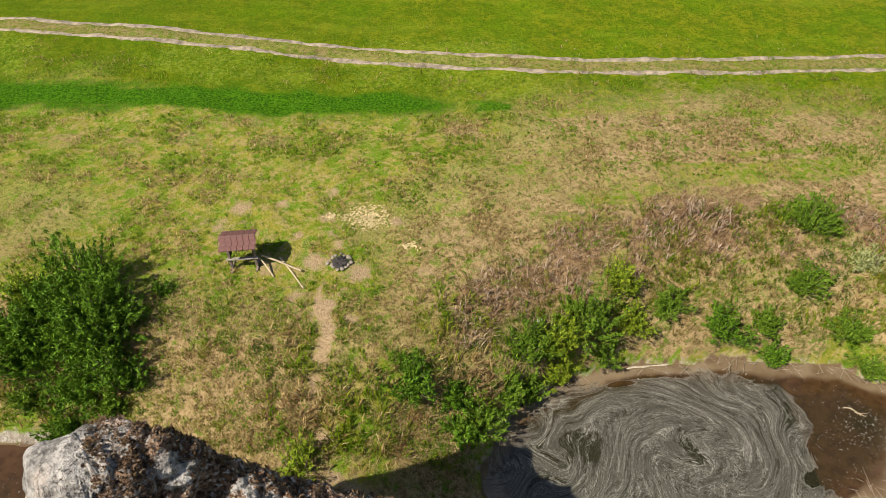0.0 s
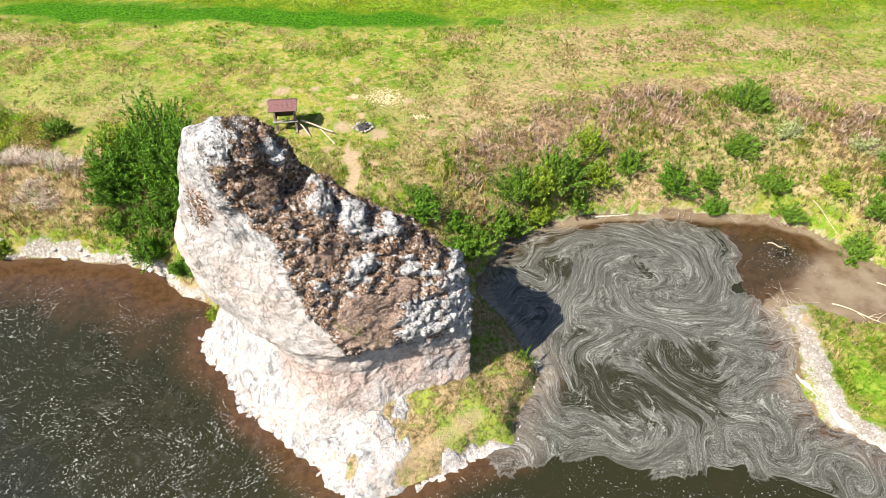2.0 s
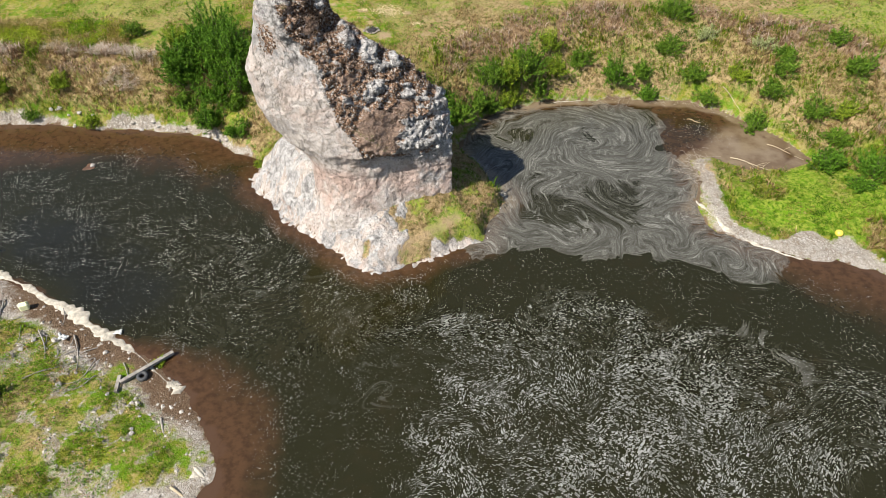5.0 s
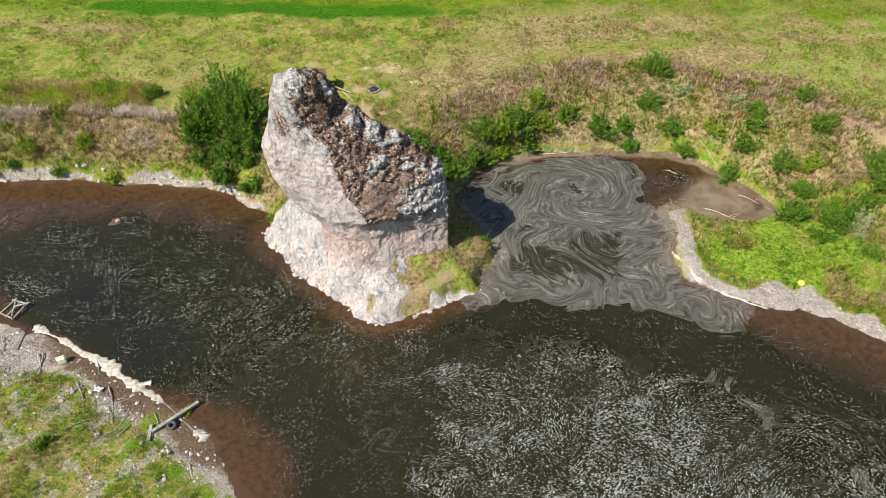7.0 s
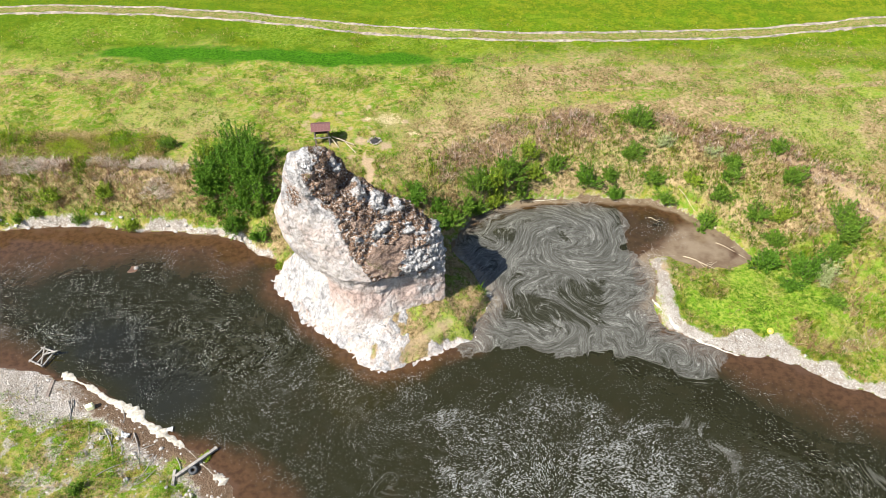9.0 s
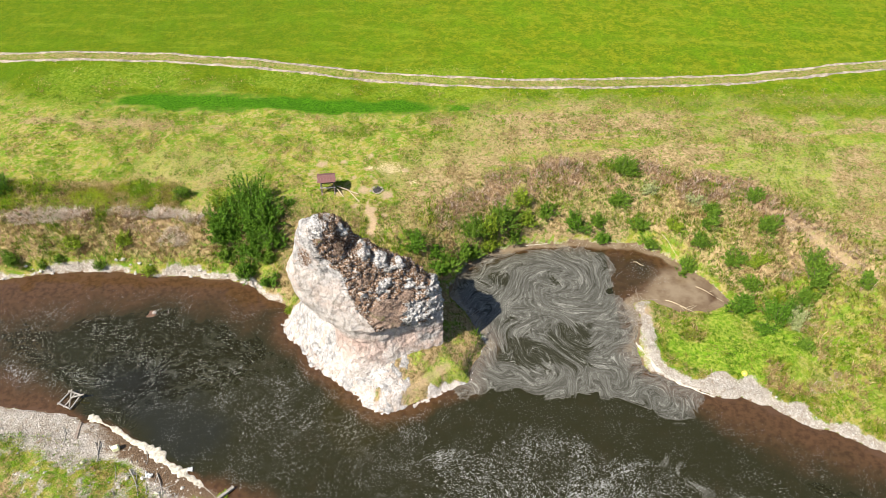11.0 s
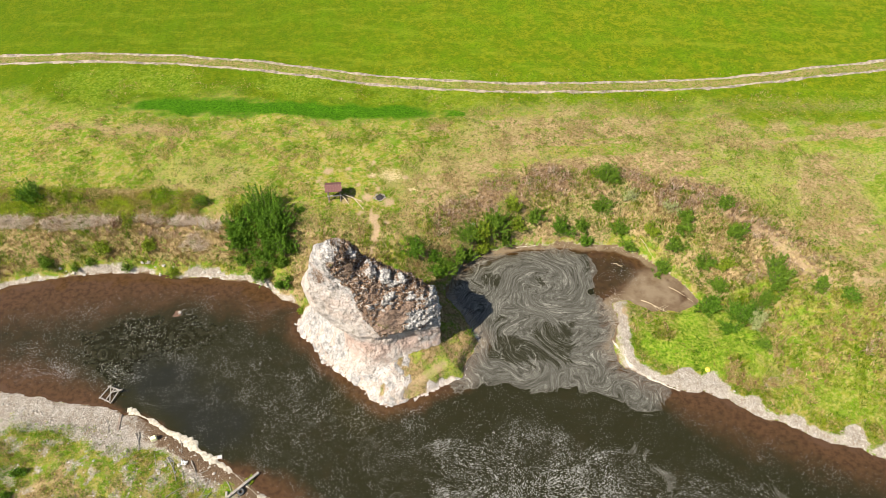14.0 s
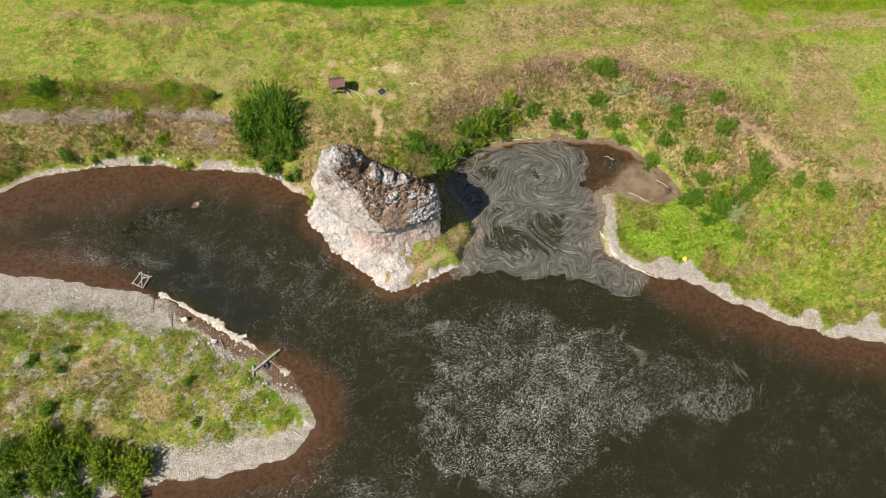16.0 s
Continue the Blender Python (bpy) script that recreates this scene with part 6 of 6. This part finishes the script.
def shingle_gravel():
    r = rng(73)
    x, y = np.concatenate([r.uniform(-40, -8, 16000), r.uniform(14, 38, 8000), r.uniform(-38, -11, 5000)]), \
        np.concatenate([r.uniform(-14.5, 4, 16000), r.uniform(-4, 10, 8000), r.uniform(10, 15, 5000)])
    n, b, _ = shore_of(x, y)
    g = covers(x, y, n, b)[0]
    keep = ((g > 0.45) | ((b > 1) & (r.uniform(0, 1, len(x)) < 0.22))) & ((n > 0.05) | (b > 0.05))
    x, y = x[keep], y[keep]
    z, m = ground_lookup(x, y), len(x)
    s = (0.018 + 0.10 * r.uniform(0, 1, m) ** 6) * np.where(x > 10, 0.7, 1.0)
    unit = np.array([(1, 0, 0), (0, 1, 0), (-1, 0, 0), (0, -1, 0), (0, 0, 0.7), (0, 0, -0.5)], float)
    tri = np.array([(0, 1, 4), (1, 2, 4), (2, 3, 4), (3, 0, 4), (1, 0, 5), (2, 1, 5), (3, 2, 5), (0, 3, 5)])
    a = r.uniform(0, 6.28, m)
    u = unit[None] * r.uniform(0.6, 1.3, (m, 6, 1)) * s[:, None, None]
    q = np.stack([u[..., 0] * np.cos(a)[:, None] - u[..., 1] * np.sin(a)[:, None] + x[:, None], u[..., 0] * np.sin(a)[:, None] + u[..., 1] * np.cos(a)[:, None] + y[:, None],
                  u[..., 2] + z[:, None] + 0.01], -1)
    f = (tri[None] + 6 * np.arange(m)[:, None, None]).reshape(-1, 3)
    return tagged(from_arrays("gravel", q.reshape(-1, 3), f, PEBBLE), "loose pale river gravel along the shores", "gravel", kind="stuff")


shingle_gravel()


def foam_drift(label, points, width, seed):
    """A soft scalloped rim of foam that the water pushed ashore."""
    c = along(points, 0.05)
    tan = np.gradient(c, axis=0)
    tan /= np.linalg.norm(tan, axis=1, keepdims=True)
    side = np.stack([-tan[:, 1], tan[:, 0]], -1)
    run = 0.05 * np.arange(len(c))
    lobes = np.abs(np.sin(run * 5.2 + 4 * fbm(run, 0 * run, 0.9, 2, seed)))
    half = width * np.clip(3.4 * fbm(run, 0 * run + 7, 1.1, 4, seed) - 1.0, 0.06, 2) * (0.75 + 0.35 * lobes) * smooth(0, 0.5, run) * smooth(0, 0.5, run[-1] - run)
    sway = (fbm(c[:, 0], c[:, 1], 1.3, 3, seed + 5) - 0.5) * 0.4
    u = np.linspace(-1, 1, 11)
    at = c[:, None, :] + side[:, None, :] * (sway[:, None] + half[:, None] * u)[..., None]
    q = at.reshape(-1, 2)
    high = (np.clip(1 - u[None] ** 2, 0, 1) ** 0.5 * (0.02 + 0.22 * half[:, None])).ravel() * (0.6 + 0.8 * fbm(q[:, 0], q[:, 1], 0.22, 3, seed + 9))
    z = np.maximum(ground_lookup(q[:, 0], q[:, 1]), 0) - 0.012 + high
    ob = from_arrays("foam_drift", np.concatenate([q, z[:, None]], 1), grid_faces(11, len(c)), FOAM, shade=True)
    return tagged(ob, label, "foam", kind="stuff")


foam_drift("off white foam washed against the gravel bar", [(-22.4, 1.3), (-20.6, 0.25), (-19.0, -0.65), (-17.3, -1.35), (-16.0, -2.0), (-14.3, -3.1), (-13.2, -3.9), (-11.8, -4.5), (-10.8, -5.5), (-9.9, -6.5)], 0.30, 81)
foam_drift("beige foam line along the eastern shore", [(14.4, 8.2), (14.25, 6.9), (14.6, 5.6), (15.7, 4.4), (17.4, 3.5), (19.6, 2.85)], 0.10, 83)
foam_drift("foam heap at the end of the gravel bar", [(-8.1, -8.6), (-8.4, -9.5), (-9.4, -10.2)], 0.34, 85)
foam_drift("foam settled in the pond's corner", [(3.7, 8.4), (3.85, 7.4), (3.6, 6.6)], 0.25, 87)
foam_drift("foam rim along the pond's far bank", [(6.4, 16.75), (8.0, 17.1), (10.0, 17.25)], 0.10, 89)


def timber_frame():
    base = tagged(new("timber_frame"), "broken grey timber frame stranded in shallow water", "frame")
    base.matrix_basis = pose(-23.3, 1.85, 0.05, 5, -7, -23)
    for y in (-0.5, 0.5):
        put_bar("rail", (1.15, 0.08, 0.08), (0, y, 0.16), WOOD_GREY, base, (0, 0, 5 * y))
    for x in (-0.52, 0.0, 0.5):
        put_bar("cross_beam", (0.08, 1.15, 0.07), (x, 0, 0.09), WOOD_GREY, base, (0, 0, 9 * x))
    put_bar("brace", (0.07, 1.35, 0.06), (0.05, 0.1, 0.22), WOOD_GREY, base, (0, 3, 38))
    put_bar("loose_board", (0.09, 0.95, 0.05), (0.45, 0.35, 0.27), WOOD_GREY, base, (6, 0, -60))
    return base


def plank(name, x0, y0, x1, y1, size, mat, label, category, lift=(0, 0)):
    """A square timber lying from one place to another."""
    a = Vector((x0, y0, max(height_at(x0, y0), 0) + size[1] * 0.45 + lift[0]))
    b = Vector((x1, y1, max(height_at(x1, y1), 0) + size[1] * 0.45 + lift[1]))
    ob = part(name, bar((size[0], size[1], (b - a).length), 0.012), mat)
    ob.matrix_basis = Matrix.Translation((a + b) / 2) @ (b - a).to_track_quat("Z", "Y").to_matrix().to_4x4()
    return tagged(ob, label, category)


timber_frame()
plank("driftwood_beam", -13.0, -5.65, -11.35, -3.85, (0.17, 0.15), WOOD_GREY, "thick grey beam washed up at the water's edge", "driftwood", (0.02, 0.10))
plank("driftwood_post", -13.18, -5.25, -13.0, -6.15, (0.16, 0.14), WOOD_GREY, "short grey post on the gravel", "driftwood")
plank("board", -22.04, 0.31, -21.75, -1.0, (0.20, 0.05), WOOD_OLD, "reddish brown board lying on the gravel", "board", (0.03, 0.03))
lying("pole", -10.8, -7.2, -8.85, -11.6, 0.05, 0.035, WOOD_GREY, "long thin pole lying from the gravel bar into the water", "pole")
branch_at = [(-9.5, -10.1, -8.2, -11.1, 0.06), (-20.5, -1.2, -19.8, -2.6, 0.045), (-20.3, -1.1, -20.05, -2.3, 0.035), (-17.75, -2.95, -16.6, -4.7, 0.04), (-16.1, -3.1, -15.1, -5.1, 0.035),
             (-16.9, -5.9, -15.4, -4.7, 0.03), (-17.5, -1.25, -16.9, -2.6, 0.03), (-17.0, -1.3, -17.0, -2.5, 0.03), (-18.3, -0.6, -16.8, -1.9, 0.03), (-14.6, -4.4, -14.9, -5.9, 0.03),
             (-14.2, -5.3, -14.9, -6.3, 0.03), (-22.9, -0.2, -22.3, -1.4, 0.03)]
for x0, y0, x1, y1, r0 in branch_at:
    lying("branch", x0, y0, x1, y1, r0, r0 * 0.45, WOOD_PALE if r0 > 0.05 else WOOD_GREY, "bleached branch washed up on the gravel bar", "branch", (0.04, 0.02), bend=0.10)
for k in range(16):
    x0, y0, a, l = r_st.uniform(-20, -12.5), 0, r_st.uniform(0, 3.1), r_st.uniform(0.5, 1.6)
    y0 = float(np.interp(x0, [q[0] for q in SHORE_BAR[2:14]], [q[1] for q in SHORE_BAR[2:14]])) - r_st.uniform(0.9, 2.8)
    lying("stick", x0, y0, x0 + l * math.cos(a), y0 - l * math.sin(a), 0.025, 0.012, WOOD_GREY, "thin grey driftwood stick on the gravel bar", "stick", bend=0.12)


def tyre():
    bm = bmesh.new()
    n, k = 24, 10
    rings = [[bm.verts.new(((0.17 + 0.09 * math.cos(6.2832 * j / k)) * math.cos(6.2832 * i / n), (0.17 + 0.09 * math.cos(6.2832 * j / k)) * math.sin(6.2832 * i / n),
                            0.085 * math.sin(6.2832 * j / k) * 1.1)) for j in range(k)] for i in range(n)]
    for i in range(n):
        for j in range(k):
            bm.faces.new((rings[i][j], rings[(i + 1) % n][j], rings[(i + 1) % n][(j + 1) % k], rings[i][(j + 1) % k]))
    ob = part("tyre", bm, RUBBER, shade=True)
    ob.matrix_basis = pose(-12.25, -5.2, height_at(-12.25, -5.2) + 0.09, 8, 5, 0)
    return tagged(ob, "old black tyre half sunk in gravel", "tyre")


tyre()


def canister(x, y, size, mat, label):
    z = height_at(x, y)
    base = tagged(new("canister"), label, "canister")
    base.matrix_basis = pose(x, y, z, 0, 0, 25)
    put_bar("body", (size, size * 0.7, size * 0.9), (0, 0, size * 0.45), mat, base, bevel=0.05)
    put_bar("spout", (size * 0.2, size * 0.2, size * 0.2), (size * 0.28, 0, size * 0.95), mat, base, bevel=0.02)
    return base


canister(-19.05, -1.6, 0.42, simple("cream_plastic", (0.62, 0.62, 0.36), 0.45, 0.1, 4), "cream plastic canister on the gravel bar")


def rag(x, y, size, mat, label, seed):
    r = rng(seed)
    n = 9
    u, v = np.meshgrid(np.linspace(-1, 1, n), np.linspace(-1, 1, n))
    rim = 0.7 + 0.5 * fbm(3 * np.arctan2(v.ravel(), u.ravel()), 0 * u.ravel(), 1.0, 2, seed)
    u, v = u.ravel() * size * 0.5 * rim, v.ravel() * size * 0.4 * rim
    px, py = x + u + r.normal(0, 0.02, n * n), y + v + r.normal(0, 0.02, n * n)
    z = np.maximum(np.array([height_at(a, b) for a, b in zip(px, py)]), 0) + 0.02 + 0.55 * size * fbm(u * 9, v * 9, 1.0, 3, seed)
    ob = from_arrays("plastic_bag", np.stack([px, py, z], -1), grid_faces(n, n), mat, shade=True)
    sol = ob.modifiers.new("thick", "SOLIDIFY")
    sol.thickness = 0.015
    return tagged(ob, label, "litter")


rag(-16.5, -3.3, 0.42, PLASTIC_WHITE, "crumpled white plastic bag on the gravel bar", 91)
rag(-14.25, -2.75, 0.34, PLASTIC_WHITE, "white plastic scrap caught in the foam", 92)
rag(3.45, 17.24, 0.26, PLASTIC_WHITE, "white plastic scrap on the dry bank", 93)
rag(4.9, 17.09, 0.22, PLASTIC_WHITE, "white plastic scrap below the willow", 94)


def ball():
    bm = bmesh.new()
    bmesh.ops.create_icosphere(bm, subdivisions=3, radius=0.2)
    for v in bm.verts:
        v.co.z *= 0.92 if v.co.z > 0 else 0.8
    ob = part("ball", bm, PLASTIC_YELLOW, shade=True)
    ob.location = (21.1, 4.65, height_at(21.1, 4.65) + 0.16)
    return tagged(ob, "yellow ball lying in the grass", "ball")


ball()


def branch_thing(name, x0, y0, x1, y1, r0, label, seed, forks=5, reach=0.8):
    """A bleached limb with side twigs, lying on ground or water."""
    r = rng(seed)
    base = tagged(new(name), label, "driftwood")
    z0, z1 = max(height_at(x0, y0), 0) + r0, max(height_at(x1, y1), 0) + r0 * 0.6
    base.location = (x0, y0, z0)
    d = Vector((x1 - x0, y1 - y0, z1 - z0))
    rod("limb", (0, 0, 0), d, r0, r0 * 0.4, WOOD_PALE, base, bend=0.1)
    for k in range(forks):
        t, a = r.uniform(0.3, 0.95), r.uniform(-1.2, 1.2)
        o = d * t
        w = (Euler((0, 0, a)).to_matrix() @ d.normalized()) * reach * r.uniform(0.4, 1.1)
        rod("twig", o, o + w + Vector((0, 0, r.uniform(0.0, 0.25))), r0 * 0.5, r0 * 0.2, WOOD_PALE, base, sides=5, bend=0.06)
    return base


branch_thing("driftwood", 17.3, 11.3, 19.3, 10.0, 0.035, "bleached forked branch at the inlet's edge", 95, 6, 0.7)
branch_thing("driftwood", 19.9, 12.7, 21.6, 11.2, 0.026, "long bleached stick across the muddy inlet", 96, 2, 0.4)
branch_thing("driftwood", 17.9, 17.0, 19.0, 15.6, 0.03, "thin stick at the bank's foot", 97, 1, 0.3)
branch_thing("driftwood", 15.6, 15.2, 16.3, 14.8, 0.03, "small twig stranded on the mud", 98, 3, 0.3)


def twig_heap():
    r = rng(99)
    bm = bmesh.new()
    for k in range(230):
        x, y = 15.0 + r.normal(0, 0.55), 10.2 + r.normal(0, 0.9)
        if k >= 150:
            x = r.uniform(3.5, 19.5)
            y = float(np.interp(x, [2.4, 4.1, 6.3, 8.0, 11.9, 16.1, 18.1, 20.3], [14.6, 15.9, 16.7, 17.1, 17.4, 17.0, 16.2, 13.8])) + r.normal(-0.1, 0.2)
        a, l = r.uniform(0, 3.14), 0.25 + 0.7 * r.uniform(0, 1) ** 2
        z = max(height_at(x, y), 0) + r.uniform(0.03, 0.2)
        limb(bm, (x - l / 2 * math.cos(a), y - l / 2 * math.sin(a), z), (x + l / 2 * math.cos(a), y + l / 2 * math.sin(a), z + r.uniform(-0.05, 0.1)), 0.010, 0.005, 4)
    return tagged(part("twig_heap", bm, TWIG), "bleached twigs washed up around the pond", "twigs", kind="stuff")


twig_heap()
lump = bmesh.new()
bmesh.ops.create_icosphere(lump, subdivisions=4, radius=0.5)
for q in lump.verts:
    q.co *= 0.8 + 0.4 * noise.noise(q.co * 2.2) + 0.1 * noise.noise(q.co * 7)
    q.co.z *= 0.09
mound = part("silt_mound", lump, SILT, shade=True)
mound.location = (-20.3, 9.15, -0.02)
tagged(mound, "rusty silt mound barely above the water", "mound")
loose_stone(-20.2, 9.3, 0.17, STONE, "pale stone on the silt mound in the river", rng(102))
